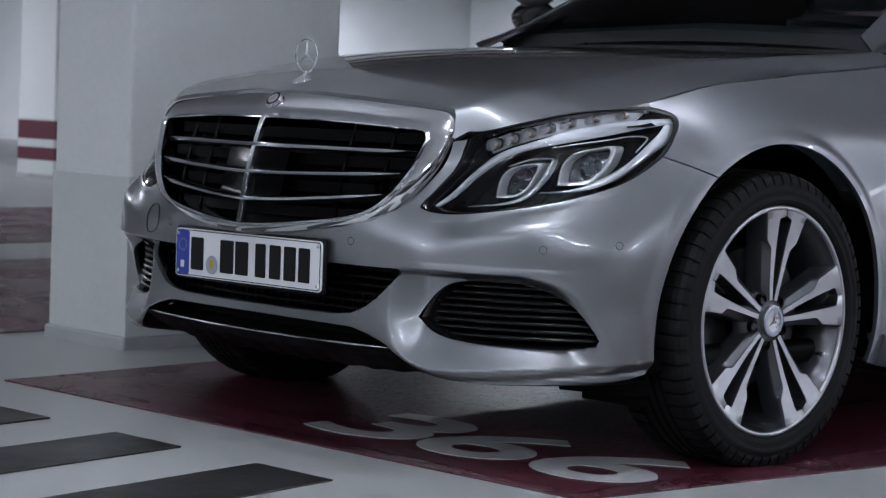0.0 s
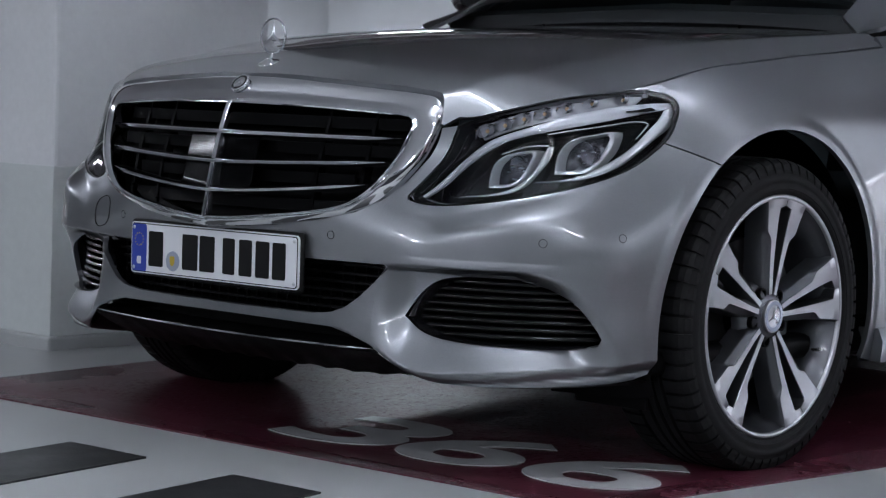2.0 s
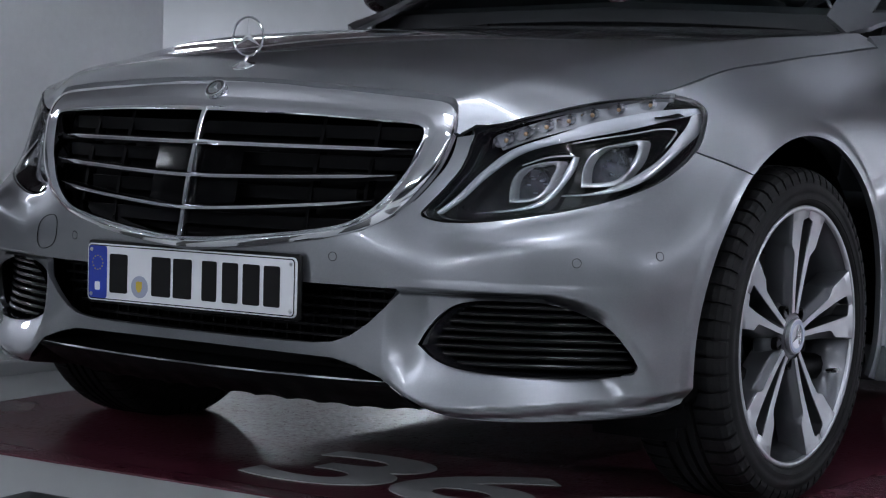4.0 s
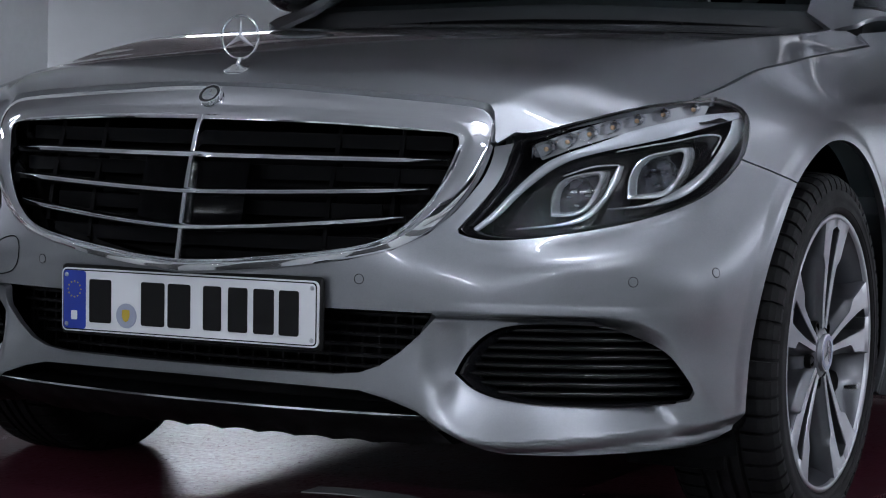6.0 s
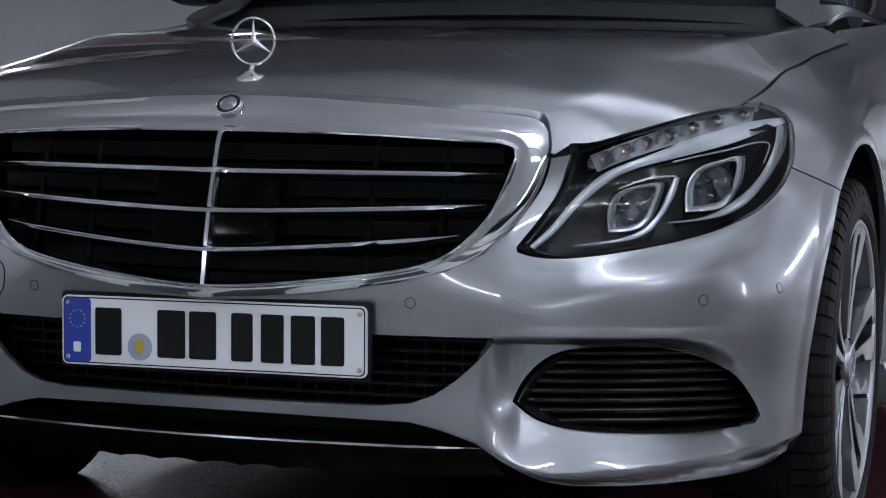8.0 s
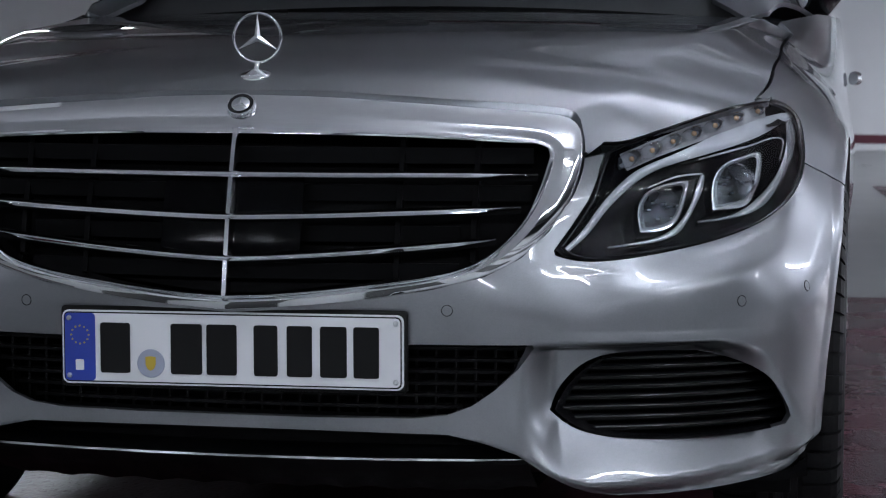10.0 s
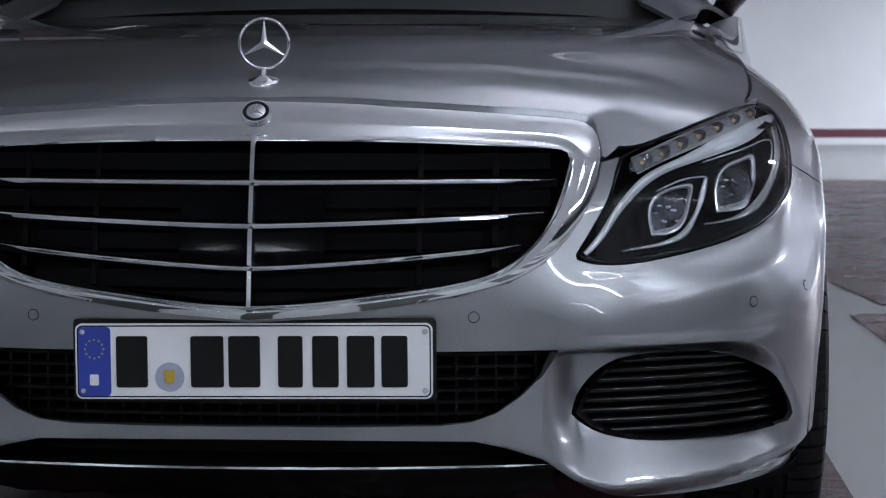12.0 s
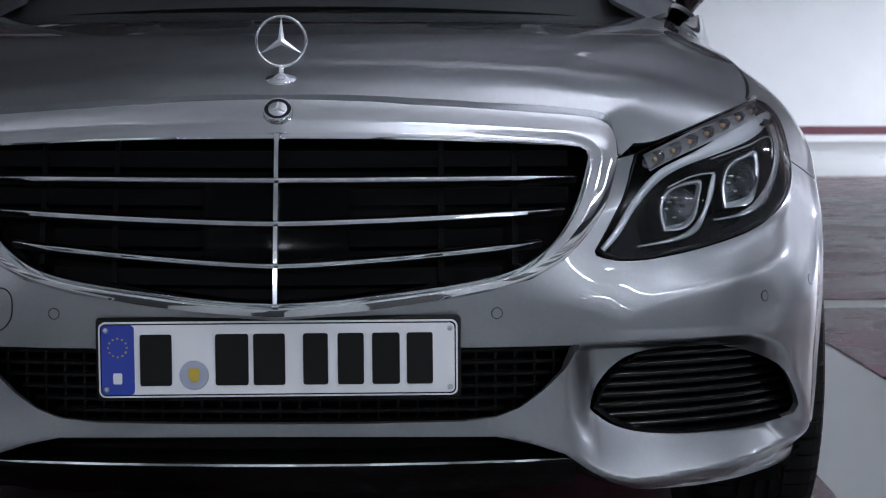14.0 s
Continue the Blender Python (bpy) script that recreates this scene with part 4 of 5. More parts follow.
for s in (-1, 1):
    lipside = []
    for k in np.linspace(0, 1, 24):
        x = .40 + (.838 - .40) * k
        z = float(np.interp(x, [p[0] for p in reversed(LOW_EDGE)], [p[1] for p in reversed(LOW_EDGE)]))
        p = on_skin(x, z)
        lipside.append([(s * (x - .004), p.y + .024, z + .004), (s * (x - .008), p.y + .05, z - .002), (s * (x - .03), p.y + .11, z - .008), (s * (x - .08), p.y + .22, z - .01)])
    part("lip_underside", loop_between(bmesh.new(), lipside), BLACK, lower)
    part("air_deflector", box(bmesh.new(), s * .72 - .09, s * .72 + .09, .44, .452, .145, .24, .004), BLACK, lower)

# ---- sensors, towing-eye cover ----
for x, z in ((.321, .472), (.739, .481), (.832, .494), (-.326, .472), (-.739, .481), (-.832, .494)):
    u = u_at(abs(x), z)
    p = body(u, np.full(1, z))[0]
    n = np.cross(body(u + .01, np.full(1, z))[0] - body(u - .01, np.full(1, z))[0], body(u, np.full(1, z + .01))[0] - body(u, np.full(1, z - .01))[0])
    n = Vector(n).normalized()
    s = 1 if x > 0 else -1
    c, n = Vector((s * p[0], p[1], p[2])), Vector((s * n.x, n.y, n.z))
    sensor = part("parking_sensor", lathe(bmesh.new(), [(.0006, 0), (.0006, .0072), (-.004, .0074)], 20), PAINT, car, smooth=False)
    sensor.matrix_basis = Matrix.Translation(c) @ n.to_track_quat("X", "Z").to_matrix().to_4x4()
    part("sensor_ring", lathe(bmesh.new(), [(-.002, .0074), (.0003, .0075), (.0003, .0086), (-.002, .0087)], 20), BLACK, sensor, "dark ring round a sensor")
eye_ring = sweep(bmesh.new(), [on_skin(x, z, -.0006) for x, z in rounded_ring(-.425, .473, .036, .033, 0, 40, 2.6) + rounded_ring(-.425, .473, .036, .033, 0, 40, 2.6)[:1]], circle(6, .0009), up=(0, -1, 0))
part("towing_eye_cover", eye_ring, BLACK, car, "thin joint of the towing-eye cover")

# ---- number plate: characters stand as plain bars ----
holder = part("number_plate", box(bmesh.new(), -.265, .265, .003, .016, .358, .480, .006), PLATE_BLACK, car, "white plate with a blue end in a black holder")


def rounded_slab(x0, x1, z0, z1, r, y0, y1):
    ring = []
    for cx, cz, a0 in ((x1 - r, z1 - r, 0), (x0 + r, z1 - r, 90), (x0 + r, z0 + r, 180), (x1 - r, z0 + r, 270)):
        ring += [(cx + r * math.cos(math.radians(a0 + a)), cz + r * math.sin(math.radians(a0 + a))) for a in range(0, 91, 15)]
    return loop_between(bmesh.new(), [[(x, y1, z) for x, z in ring], [(x, y0, z) for x, z in ring]], closed=True, caps=True)


part("plate_border", rounded_slab(-.260, .260, .364, .474, .010, -.001, .004), PLATE_WHITE, holder, "white raised plate edge", False)
part("plate_line", rounded_slab(-.2575, .2575, .3665, .4715, .008, -.0016, .002), PLATE_BLACK, holder, smooth=False)
part("plate_sheet", rounded_slab(-.2555, .2555, .3685, .4695, .007, -.0022, .002), PLATE_WHITE, holder, "white reflective sheet", False)
part("blue_field", rounded_slab(-.2555, -.208, .3685, .4695, .006, -.0028, .002), PLATE_BLUE, holder, "blue end of the plate", False)
for k in range(12):
    a = k * math.pi / 6
    part("star_dot", rounded_slab(-.232 + .0135 * math.cos(a) - .0014, -.232 + .0135 * math.cos(a) + .0014, .437 + .0135 * math.sin(a) - .0014, .437 + .0135 * math.sin(a) + .0014, .0013, -.0033, -.0025), YELLOW, holder, smooth=False)
part("plate_bar", rounded_slab(-.239, -.226, .384, .400, .002, -.0034, -.0025), PLATE_WHITE, holder, smooth=False)
for x0, x1 in ((-.200, -.154), (-.091, -.043), (-.036, .010), (.036, .072), (.086, .124), (.136, .176), (.186, .224)):
    part("plate_bar", rounded_slab(x0, x1, .381, .456, .004, -.0036, -.002), PLATE_BLACK, holder, "black bar on the plate", False)
seal = part("plate_seal", lathe(bmesh.new(), [(0, 0), (.0012, 0), (.0012, .021), (0, .0215)], 32), SEAL_GREY, holder, "round grey sticker with a yellow shield")
seal.matrix_basis = Matrix.Translation((-.122, -.0022, .396)) @ Matrix.Rotation(-math.pi / 2, 4, "Z")
part("seal_shield", loop_between(bmesh.new(), [[(-.130, -.0042, .406), (-.122, -.0042, .407), (-.114, -.0042, .406)], [(-.130, -.0042, .395), (-.122, -.0042, .395), (-.114, -.0042, .395)], [(-.127, -.0042, .388), (-.122, -.0042, .385), (-.117, -.0042, .388)]]), YELLOW, seal).matrix_basis = seal.matrix_basis.inverted()
for x, z in ((-.249, .462), (-.249, .376), (.249, .462), (.249, .376)):
    screw = part("screw", lathe(bmesh.new(), [(.0025, 0), (.002, .003), (0, .0042)], 14), SATIN, holder)
    screw.matrix_basis = Matrix.Translation((x, -.0026, z)) @ Matrix.Rotation(-math.pi / 2, 4, "Z")

holder.matrix_basis = Matrix.Translation((.003, 0, -.0095)) @ Matrix.Translation((0, 0, .42)) @ Matrix.Rotation(radians(-.45), 4, "Y") @ Matrix.Translation((0, 0, -.42))

# ---- wheels: the axle lies along x, the outer face looks to +x ----
def tyre_mesh():
    prof = [(-.10, .232), (-.112, .245), (-.118, .28), (-.112, .303), (-.100, .3185), (-.088, .322), (.068, .322), (.080, .3185), (.091, .304), (.0965, .292), (.0982, .283), (.0972, .2815), (.0982, .275), (.0978, .267), (.0968, .2665), (.0955, .260), (.0925, .2565), (.086, .250)]
    return lathe(bmesh.new(), prof, 96)


def tread_mesh():
    """Blocks and ribs of the tread."""
    bm = bmesh.new()
    n = 62
    for i in range(n):
        a = 2 * math.pi * i / n
        for s in (-1, 1):
            w = 2 * math.pi / n * .40
            outer, inner = [], []
            for da in (-w, -w * .33, w * .33, w):
                lean = .10 * s
                pts = []
                for x, r in ((.114, .298), (.1135, .306), (.108, .319), (.098, .326), (.085, .329), (.052, .330), (.052, .3205)):
                    aa = a + da + lean * (x - .08)
                    x -= .0195 if s > 0 else 0
                    pts.append((s * x, r * math.cos(aa), r * math.sin(aa)))
                outer.append(pts)
            loop_between(bm, outer, caps=True)
    for x0, x1 in ((-.044, -.022), (-.016, .002), (.008, .026)):
        lathe_rings = [(x0, .3205), (x0 + .002, .330), (x1 - .002, .330), (x1, .3205)]
        rings = []
        for i in range(97):
            a = 2 * math.pi * i / 96
            rings.append([(x, r * math.cos(a), r * math.sin(a)) for x, r in lathe_rings])
        loop_between(bm, rings)
    bmesh.ops.recalc_face_normals(bm, faces=bm.faces)
    return bm


# half widths of a pair of arms over the radius: the slot between them, the bright face's outer edge, the dark shoulder below it
ARM_IN = ((.046, .055, .07, .10, .138, .17, .20, .221, .226, .2285, .2305, .25), (.0022, .004, .0062, .0098, .0135, .0165, .019, .0203, .0195, .0165, .0, .0))
ARM_OUT = ((.046, .07, .10, .138, .158, .166, .181, .19, .21, .232, .25), (.0135, .0175, .0222, .029, .0325, .037, .0515, .0545, .0595, .0665, .073))
SHOULDER = ((.046, .06, .10, .15, .181, .21, .25), (.0145, .027, .036, .0465, .0545, .062, .076))


def arm_mesh(side, shell):
    """One of ten arms: pairs run side by side, step outwards and meet the rim. Its bright face, or the dark body below it."""
    rings = []
    for r in np.concatenate([np.linspace(.046, .155, 10), np.linspace(.158, .19, 9), np.linspace(.196, .220, 5), np.linspace(.2225, .2485, 12)]):
        a, b, c = np.interp(r, *ARM_IN), np.interp(r, *ARM_OUT), np.interp(r, *SHOULDER)
        x = .0790 + .0130 * ((r - .046) / .2) ** 2.0
        if shell:
            ring = [(x - .050, a + .004), (x - .012, a + .001), (x - .001, a + .0002), (x - .001, b - .0002), (x - .004, b + .0012), (x - .010, max(b + .002, c - .003)), (x - .016, max(b + .003, c)), (x - .055, max(b + .004, c + .003))]
        else:
            ring = [(x - .002, a)] + [(x, a + (b - a) * k) for k in (.03, .35, .65, .97)] + [(x - .002, b)]
        rings.append([(h, math.sqrt(r * r - min(o, .9 * r) ** 2), side * o) for h, o in ring])
    bm = loop_between(bmesh.new(), rings)
    bmesh.ops.recalc_face_normals(bm, faces=bm.faces)
    return bm


def wheel_at(m):
    wheel = part("wheel", tyre_mesh(), RUBBER, car, "black road tyre on a ten-spoke alloy wheel")
    wheel.matrix_basis = m
    part("tread", tread_mesh(), RUBBER, wheel, smooth=False)
    rim = part("rim", lathe(bmesh.new(), [(-.10, .242), (-.095, .232), (-.02, .216), (.02, .218), (.055, .228), (.072, .236), (.080, .2425), (.089, .2445)], 96), RIM_DARK, wheel, "grey lacquered rim barrel")
    part("rim_edge", lathe(bmesh.new(), [(.086, .2438), (.0915, .2448), (.0930, .2465), (.0935, .2525), (.091, .2555), (.083, .2565)], 96), RIM_FACE, rim, "bright machined rim edge")
    for k in range(5):
        turn = Matrix.Rotation(math.radians(84 + 72 * k), 4, "X")
        for side in (-1, 1):
            body_ob = part("spoke", arm_mesh(side, True), RIM_DARK, rim)
            body_ob.matrix_basis = turn
            part("spoke_face", arm_mesh(side, False), RIM_FACE, body_ob, "machined bright spoke face")
    hub = part("hub", lathe(bmesh.new(), [(.03, .075), (.045, .074), (.060, .066), (.072, .050), (.079, .040), (.079, .034)], 48), RIM_DARK, rim)
    cap = part("hub_cap", lathe(bmesh.new(), [(.074, .0355), (.0865, .0345), (.0875, .033), (.0870, .030), (.0865, .024), (.0865, 0)], 40), SATIN, rim, "round silver hub cap with a blue-grey ring")
    part("cap_ring", lathe(bmesh.new(), [(.0870, .0235), (.0882, .024), (.0882, .0315), (.0870, .032)], 40), SEAL_GREY, cap)
    mark = bmesh.new()
    star(mark, Vector((0, 0, 0)), .022, .004, .002)
    part("cap_mark", mark, CHROME, cap, smooth=False).matrix_basis = Matrix.Translation((.0872, 0, 0)) @ Matrix.Rotation(math.pi / 2, 4, "Z")
    for k in range(5):
        a = math.radians(84 + 36 + 72 * k)
        hole = part("wheel_bolt", lathe(bmesh.new(), [(.0660, .0), (.0660, .0085), (.0755, .0092), (.0755, .0125), (.064, .0135)], 18), BLACK, rim)
        hole.matrix_basis = Matrix.Translation((0, .054 * math.cos(a), .054 * math.sin(a)))
    part("brake_disc", lathe(bmesh.new(), [(.0, .06), (.0, .155), (-.012, .158), (-.028, .155), (-.028, .06)], 64), IRON, wheel, "iron brake disc")
    cal = lathe(bmesh.new(), [(-.05, .09), (-.05, .172), (.012, .172), (.018, .15), (.018, .095)], 16, math.radians(-40), math.radians(40))
    part("brake_caliper", cal, IRON, wheel)
    part("valve", sweep(bmesh.new(), [(.066, .206 * math.cos(-.42), .206 * math.sin(-.42)), (.092, .196 * math.cos(-.42), .196 * math.sin(-.42))], circle(8, .0045)), SATIN, wheel)
    return wheel


def wheel_copy(src, m):
    twin = again(src, car)
    twin.matrix_basis = m
    return twin


first = wheel_at(Matrix.Translation((.795, WHEEL_Y, WHEEL_Z)))
wheel_copy(first, Matrix.Translation((.795, REAR_WHEEL_Y, WHEEL_Z)))
back_to = Matrix.Rotation(math.pi, 4, "Z")
wheel_copy(first, Matrix.Translation((-.795, WHEEL_Y, WHEEL_Z)) @ back_to)
wheel_copy(first, Matrix.Translation((-.795, REAR_WHEEL_Y, WHEEL_Z)) @ back_to)
for y in (WHEEL_Y, REAR_WHEEL_Y):
    for s in (-1, 1):
        liner = lathe(bmesh.new(), [(s * .60, .05), (s * .60, .43), (s * .79, .412), (s * .836, .394)], 40, math.radians(-22), math.radians(202))
        for v in liner.verts:
            v.co.y *= .945 if v.co.y < 0 else 1
        part("wheel_arch_liner", liner, BLACK, car).matrix_basis = Matrix.Translation((0, y, WHEEL_Z))
for s in (-1, 1):
    part("sill", sweep(bmesh.new(), [(s * .862, 1.2, .245), (s * .866, 2.2, .24), (s * .862, 3.2, .245)], [(-.03, -.045), (.03, -.045), (.034, .0), (.02, .03), (-.03, .03)]), PAINT, car)
    part("sill_strip", sweep(bmesh.new(), [(s * .893, 1.24, .232), (s * .896, 2.2, .23), (s * .893, 3.2, .232)], [(-.003, -.006), (.003, -.006), (.003, .006), (-.003, .006)]), CHROME, car)

# ---- the garage ----
def slab(name, pts, top, material, label, category, thick=.05, kind="structure", group=""):
    bm = loop_between(bmesh.new(), [[(x, y, top - thick) for x, y in pts], [(x, y, top) for x, y in pts]], closed=True, caps=True)
    return tagged(part(name, bm, material, None, label, False), "", category, group, kind)


X0, X1, Y0, Y1, HIGH = -24, 16, -16, 24, 2.7
AROUND = [(X0 - .5, Y0 - .5), (X1 + .5, Y0 - .5), (X1 + .5, Y1 + .5), (X0 - .5, Y1 + .5)]
slab("floor", AROUND, 0, FLOOR_WHITE, "pale grey coated concrete garage floor", "floor", .3)
slab("ceiling", AROUND, HIGH + .3, CONCRETE, "grey painted concrete ceiling", "ceiling", .3)
# south and east walls are unseen; dark grey there darkens what the paint mirrors
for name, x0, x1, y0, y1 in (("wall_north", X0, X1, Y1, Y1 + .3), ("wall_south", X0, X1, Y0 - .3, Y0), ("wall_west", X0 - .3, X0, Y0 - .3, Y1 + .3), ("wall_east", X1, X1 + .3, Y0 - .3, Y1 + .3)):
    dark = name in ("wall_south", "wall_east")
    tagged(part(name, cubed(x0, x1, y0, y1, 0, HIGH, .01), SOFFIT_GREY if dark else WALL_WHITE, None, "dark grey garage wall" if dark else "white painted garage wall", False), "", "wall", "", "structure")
tagged(part("trim", cubed(X0 + .1, X1 - .1, Y1 - .012, Y1 - .002, .09, .20, .002), WALL_RED, None, "burgundy band painted along the far wall", False), "", "wall band", "", "structure")

slab("ceiling_panel", [(-12, 1.9), (-.9, 1.8), (-.9, 13.5), (-12, 13.5)], HIGH - .004, SOFFIT_BROWN, "dark brown painted part of the ceiling", "ceiling panel", .03)
slab("ceiling_panel", [(-.88, 1.8), (2.0, 1.9), (2.0, 13.5), (-.88, 13.5)], HIGH - .004, SOFFIT_GREY, "dark grey painted part of the ceiling", "ceiling panel", .03)

for x0, x1, y0, y1 in ((X0, X1, 5.6, 5.95), (X0, X1, 14.6, 14.95), (X0, X1, -10.2, -9.85)):
    tagged(part("ceiling_beam", cubed(x0, x1, y0, y1, HIGH - .32, HIGH + .01, .01), SOFFIT_GREY, None, "grey painted concrete beam under the ceiling", False), "", "beam", "ceiling beams", "structure")

# two unseen pipes, added to put thin lines into the bonnet's reflection
for y in (8.0, 8.18):
    pipe = thing("ceiling_pipe", (0, y, HIGH - .16), "unseen steel pipe under the ceiling, added for thin lines in the bonnet's reflection", "pipe", "ceiling pipes")
    part("tube", sweep(bmesh.new(), [(X0 + .2, 0, 0), (X1 - .2, 0, 0)], circle(12, .045)), STEEL_WHITE, pipe)
    for x in np.arange(X0 + 1, X1, 3.0):
        part("hanger", cubed(x - .012, x + .012, -.012, .012, .04, .17, .003), STEEL_WHITE, pipe, smooth=False)

# unseen conduit, added so that the bonnet mirrors a thin bright line
conduit = thing("ceiling_conduit", (0, 5.2, HIGH - .06), "unseen thin white conduit, added to mirror as a bright line in the bonnet", "conduit")
part("tube", sweep(bmesh.new(), [(-8, 0, 0), (8, 0, 0)], circle(10, .022)), STEEL_WHITE, conduit)
for x in np.arange(-7.5, 8, 1.5):
    part("clip", cubed(x - .015, x + .015, -.03, .03, .0, .062, .003), STEEL_WHITE, conduit, smooth=False)

# painted floor: bays, lines, crossing; all turned a little against the car
def turned(x, y, k=.031):
    return x - k * y, y + k * x


def bay(x0, x1, y0, y1, label):
    slab("parking_bay", [turned(x, y) for x, y in ((x0, y0), (x1, y0), (x1, y1), (x0, y1))], .004, FLOOR_RED, label, "parking bay", .006, "structure", "painted bays")


slab("parking_bay", [(-1.075, .06), (.93, .122), (1.02, 1.04), (1.10, 5.2), (-1.45, 5.1), (-1.15, .85)], .004, FLOOR_RED, "burgundy painted parking bay under the car", "parking bay", .006, "structure", "painted bays")
grit = np.random.default_rng(5)
gx, gy = np.meshgrid(np.linspace(-.96, .88, 526), np.linspace(.16, 2.5, 391))
fade = np.clip(np.minimum.reduce([gx + .96, .88 - gx, gy - .16, 2.5 - gy]) / .12, 0, 1)
gz = .0046 + fade * (.0012 * (grit.random(gx.shape) - .5) + .0006 * (grit.random(gx.shape) ** 5))
coat = bpy.data.meshes.new("coarse_coat")
at = np.arange(gx.size).reshape(gx.shape)
coat.from_pydata(np.stack([gx + .0012 * grit.standard_normal(gx.shape) * fade, gy, gz], -1).reshape(-1, 3).tolist(), [], np.stack([at[:-1, :-1], at[:-1, 1:], at[1:, 1:], at[1:, :-1]], -1).reshape(-1, 4).tolist())
part("coarse_coat", coat, FLOOR_COARSE, bpy.data.objects["parking_bay"], "coarse gritty floor coating under the car")
slab("parking_bay", [(1.49, .1), (3.8, .17), (3.92, 4.5), (1.46, 4.42)], .004, FLOOR_RED, "burgundy painted parking bay beside the car", "parking bay", .006, "structure", "painted bays")
slab("painted_aisle", [(1.62, 4.72), (11.0, 4.8), (11.0, 14.6), (1.1, 14.4), (1.5, 6.15)], .004, FLOOR_RED, "burgundy painted driving aisle behind the bays", "painted aisle", .006, "structure")
bay(4.8, 7.0, .1, 5.2, "burgundy painted parking bay")
bay(-4.42, -2.0, .1, 5.2, "burgundy painted parking bay beyond a pillar")
bay(-7.95, -5.3, .1, 5.2, "burgundy painted parking bay")
bay(-11.6, -9.2, .1, 5.2, "burgundy painted parking bay")
for x in (-9.2, -6.4, -3.6):
    bay(x, x + 2.3, 8.2, 13.4, "burgundy painted parking bay across the aisle")
    bay(x, x + 2.3, 15.5, 23.0, "burgundy painted parking bay by the far wall")
for k in range(-7, 8):
    x = .272 + .4885 * (k - 1)
    y = -.1775 + .0355 * x
    slab("crossing_stripe", [(x, y), (x + .236, y + .008), (x + .236 + .33, -2.2), (x + .33, -2.2)], .004, FLOOR_BLACK, "black stripe of a painted floor crossing", "floor stripe", .006, "structure", "crossing stripes")
for text, x, y in (("3", .066, .425), ("6", .388, .435), ("6", .725, .452)):
    digits = bpy.data.curves.new("bay_number", "FONT")
    digits.body, digits.size, digits.extrude, digits.offset = text, .5, .001, .010
    temp = new("temp", digits)
    bpy.context.view_layer.update()
    num = bpy.data.meshes.new_from_object(temp.evaluated_get(bpy.context.evaluated_depsgraph_get()))
    bpy.data.objects.remove(temp)
    co = np.array([v.co for v in num.vertices])
    lo, hi = co.min(0), co.max(0)
    fit_x, fit_y = .308 / (hi[0] - lo[0]), .375 / (hi[1] - lo[1])
    num.transform(Matrix.Translation((x, y, .0068)) @ Matrix.Rotation(.031, 4, "Z") @ Matrix.Diagonal((fit_x, fit_y, 1, 1)) @ Matrix.Translation((-(lo[0] + hi[0]) / 2, -(lo[1] + hi[1]) / 2, 0)))
    tagged(part("bay_number", num, DIGIT_WHITE, None, "worn white numeral painted on the burgundy bay", False), "", "floor marking", "bay number", "structure")

# pillars
def pillar(x0, x1, y0, y1, label, stripes=False):
    p = thing("pillar", (0, 0, 0), label, "pillar", "garage pillars")
    part("shaft", cubed(x0, x1, y0, y1, 0, HIGH, .012), WALL_WHITE, p, smooth=False)
    part("foot", cubed(x0 - .015, x1 + .015, y0 - .015, y1 + .015, -.01, .04, .008), FLOOR_WHITE, p, "rough cement fillet at its foot", False)
    part("lower_coat", cubed(x0 - .003, x1 + .003, y0 - .003, y1 + .003, .04, .52, .001), COAT_LOW, p, "slightly greyer lower coat", False)
    if stripes:
        for z0, z1 in ((.16, .27), (.34, .50)):
            part("band", cubed(x0 - .006, x1 + .006, y0 - .006, y1 + .006, z0, z1, .001), WALL_RED, p, "burgundy band", False)
    return p


pillar(-1.90, -1.50, .74, 1.55, "white painted concrete pillar beside the bay")
pillar(-12.3, -11.75, 7.2, 7.8, "white concrete pillar with burgundy bands", True)
pillar(-6.9, -6.5, -4.4, -3.6, "white painted concrete pillar across the crossing")
pillar(4.25, 4.65, .9, 1.7, "white painted concrete pillar")
pillar(-1.83, -1.48, 13.6, 14.4, "white painted concrete pillar across the aisle")
pillar(7.1, 7.5, 13.6, 14.4, "white painted concrete pillar across the aisle")

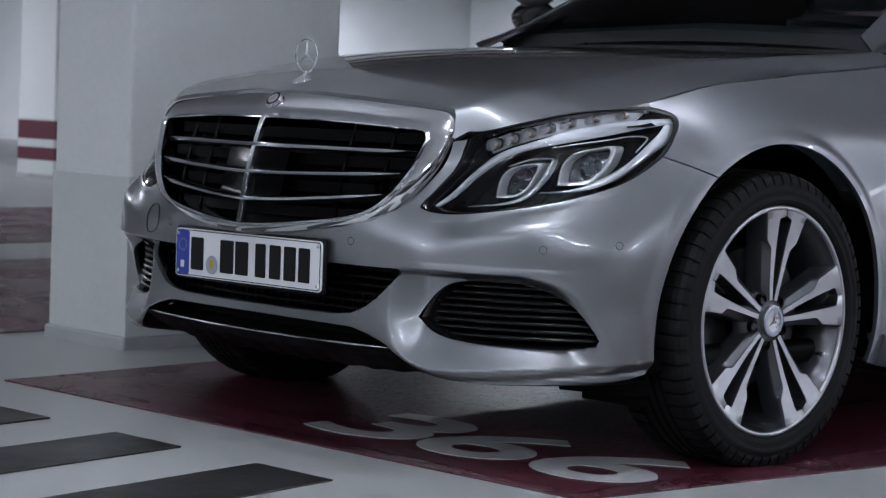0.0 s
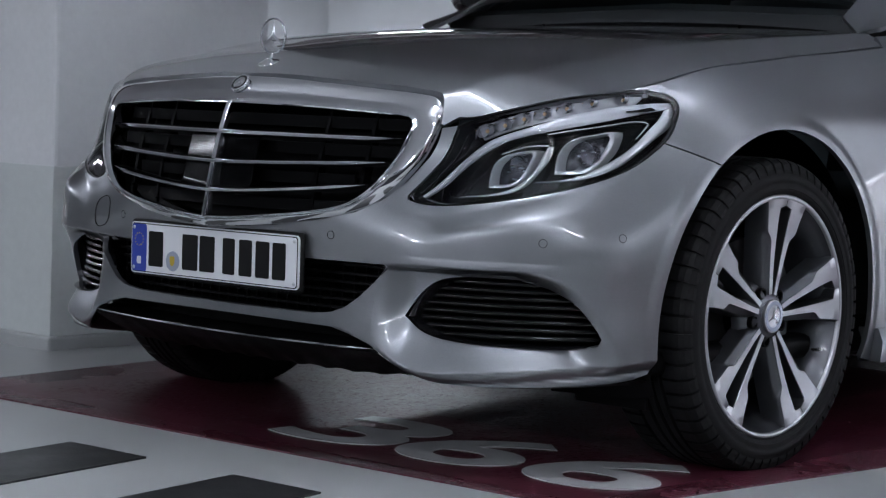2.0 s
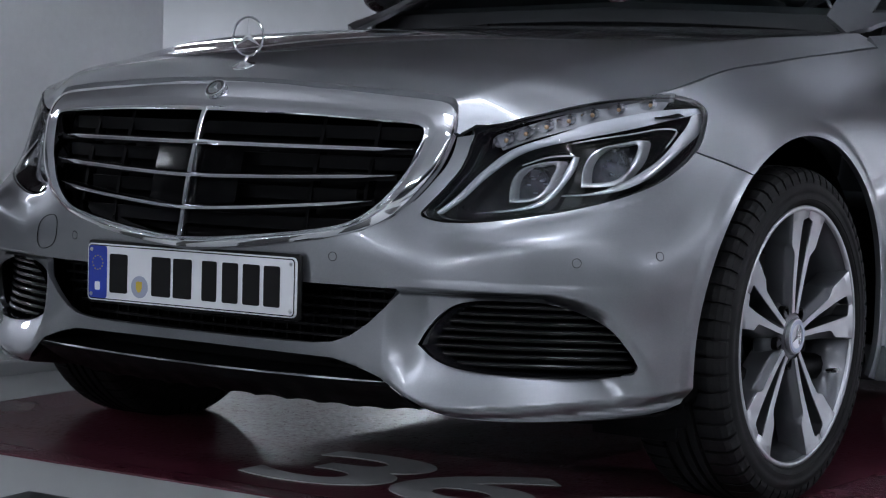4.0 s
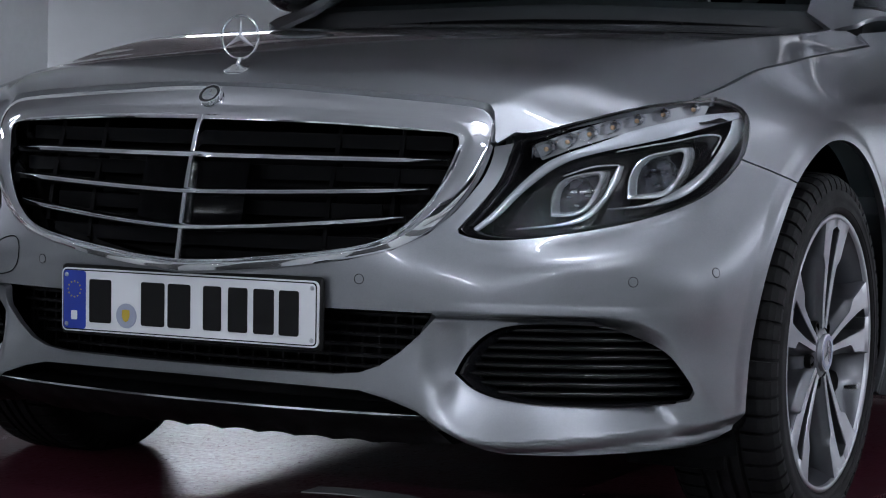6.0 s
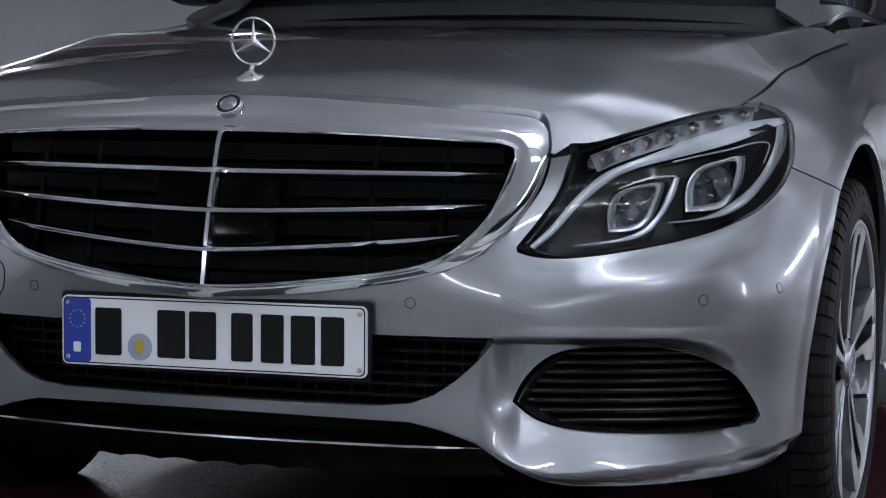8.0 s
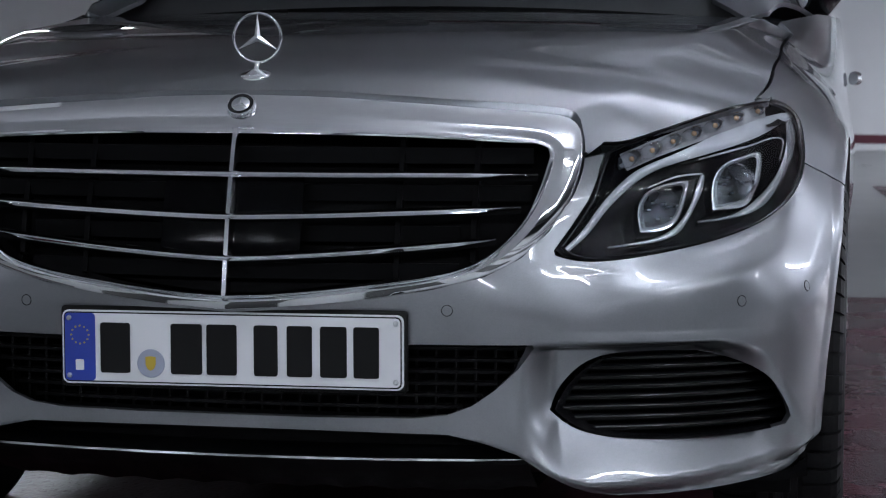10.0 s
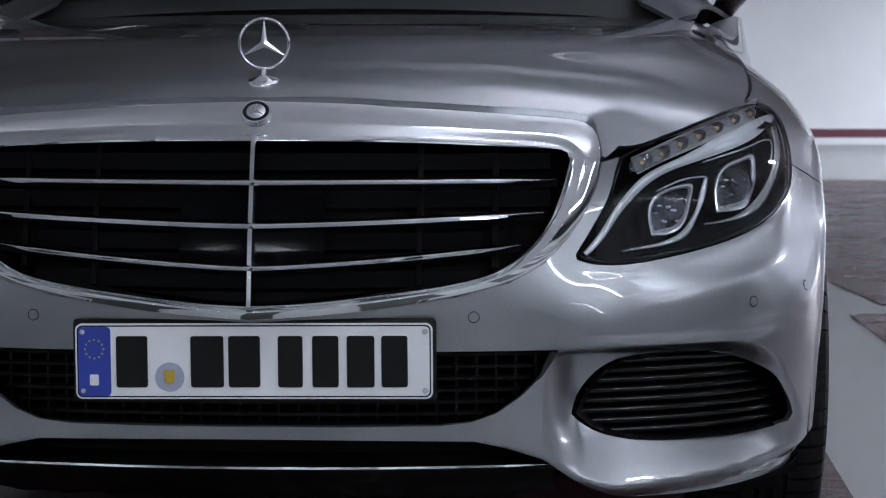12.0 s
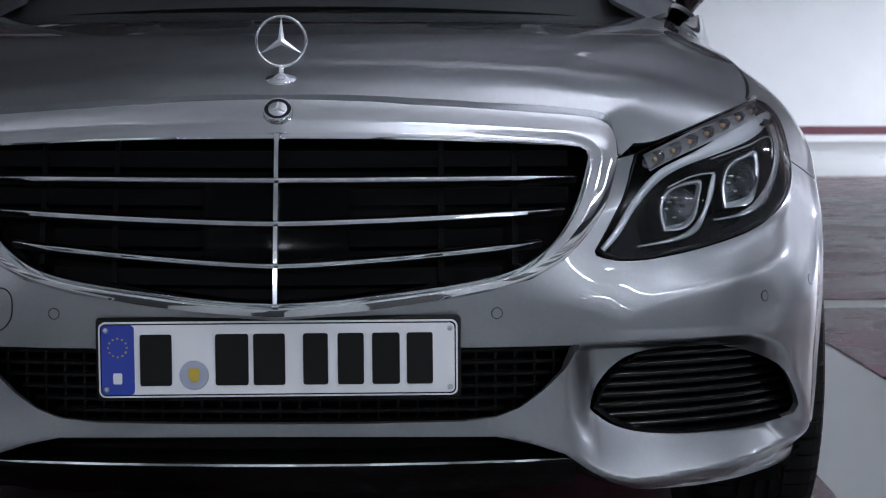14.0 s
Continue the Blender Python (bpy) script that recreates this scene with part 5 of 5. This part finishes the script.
# ceiling lights: unseen tube fittings, each with its lamp; most serve as fill
def quarter(along_x):
    return Matrix.Identity(4) if along_x else Matrix.Rotation(math.pi / 2, 4, "Z")


def ceiling_light(x, y, length, along_x, power):
    f = thing("ceiling_light", (x, y, HIGH), "unseen white fluorescent tube fitting on the ceiling", "ceiling light", "ceiling tubes")
    f.rotation_euler = (0, 0, 0 if along_x else math.pi / 2)
    part("tray", cubed(-length / 2 - .03, length / 2 + .03, -.05, .05, -.07, 0, .006), STEEL_WHITE, f, smooth=False)
    for s in (-1, 1):
        part("tube", sweep(bmesh.new(), [(-length / 2, s * .028, -.088), (length / 2, s * .028, -.088)], circle(10, .013)), TUBE, f, "lit white tube")
    area_lamp("tube_lamp", Matrix.Translation((x, y, HIGH - .115)) @ quarter(along_x), length, .07, power)


# added fill: an unseen tray brightens the ceiling mirrored in the paint and chrome
def uplighter(x, y, length, along_x, power, drop=.6):
    f = thing("uplighter", (x, y, HIGH), "unseen tray on rods, added to brighten the ceiling that the car mirrors", "ceiling light", "hanging trays")
    f.rotation_euler = (0, 0, 0 if along_x else math.pi / 2)
    part("tray", cubed(-length / 2 - .03, length / 2 + .03, -.06, .06, -.05 - drop, -drop, .006), CONCRETE, f, smooth=False)
    for s in (-1, 1):
        part("rod", sweep(bmesh.new(), [(s * length * .4, 0, -drop - .01), (s * length * .4, 0, .01)], circle(8, .004), up=(0, 1, 0)), BLACK, f, smooth=False)
    area_lamp("tray_lamp", Matrix.Translation((x, y, HIGH - drop + .01)) @ quarter(along_x) @ Matrix.Rotation(math.pi, 4, "X"), length, .09, power)


for x, y, ax, w in LIGHTS:
    ceiling_light(x, y, .8 if w < 15 else 1.5, ax, w)
for x, y, ax, w in FILL_TRAYS:
    uplighter(x, y, 1.4, ax, w)

# parts of parts stay one level below their part
def chain_of(ob):
    line = [ob]
    while line[-1].parent:
        line.append(line[-1].parent)
    return line[::-1]


deep = [(ob, chain_of(ob)) for ob in bpy.data.objects if len(chain_of(ob)) > 3]
moved = []
for ob, line in deep:
    m = Matrix.Identity(4)
    for step in line[2:]:
        m = m @ step.matrix_basis
    moved.append((ob, line[1], m))
for ob, holder_part, m in moved:
    ob.parent = holder_part
    ob.matrix_basis = m
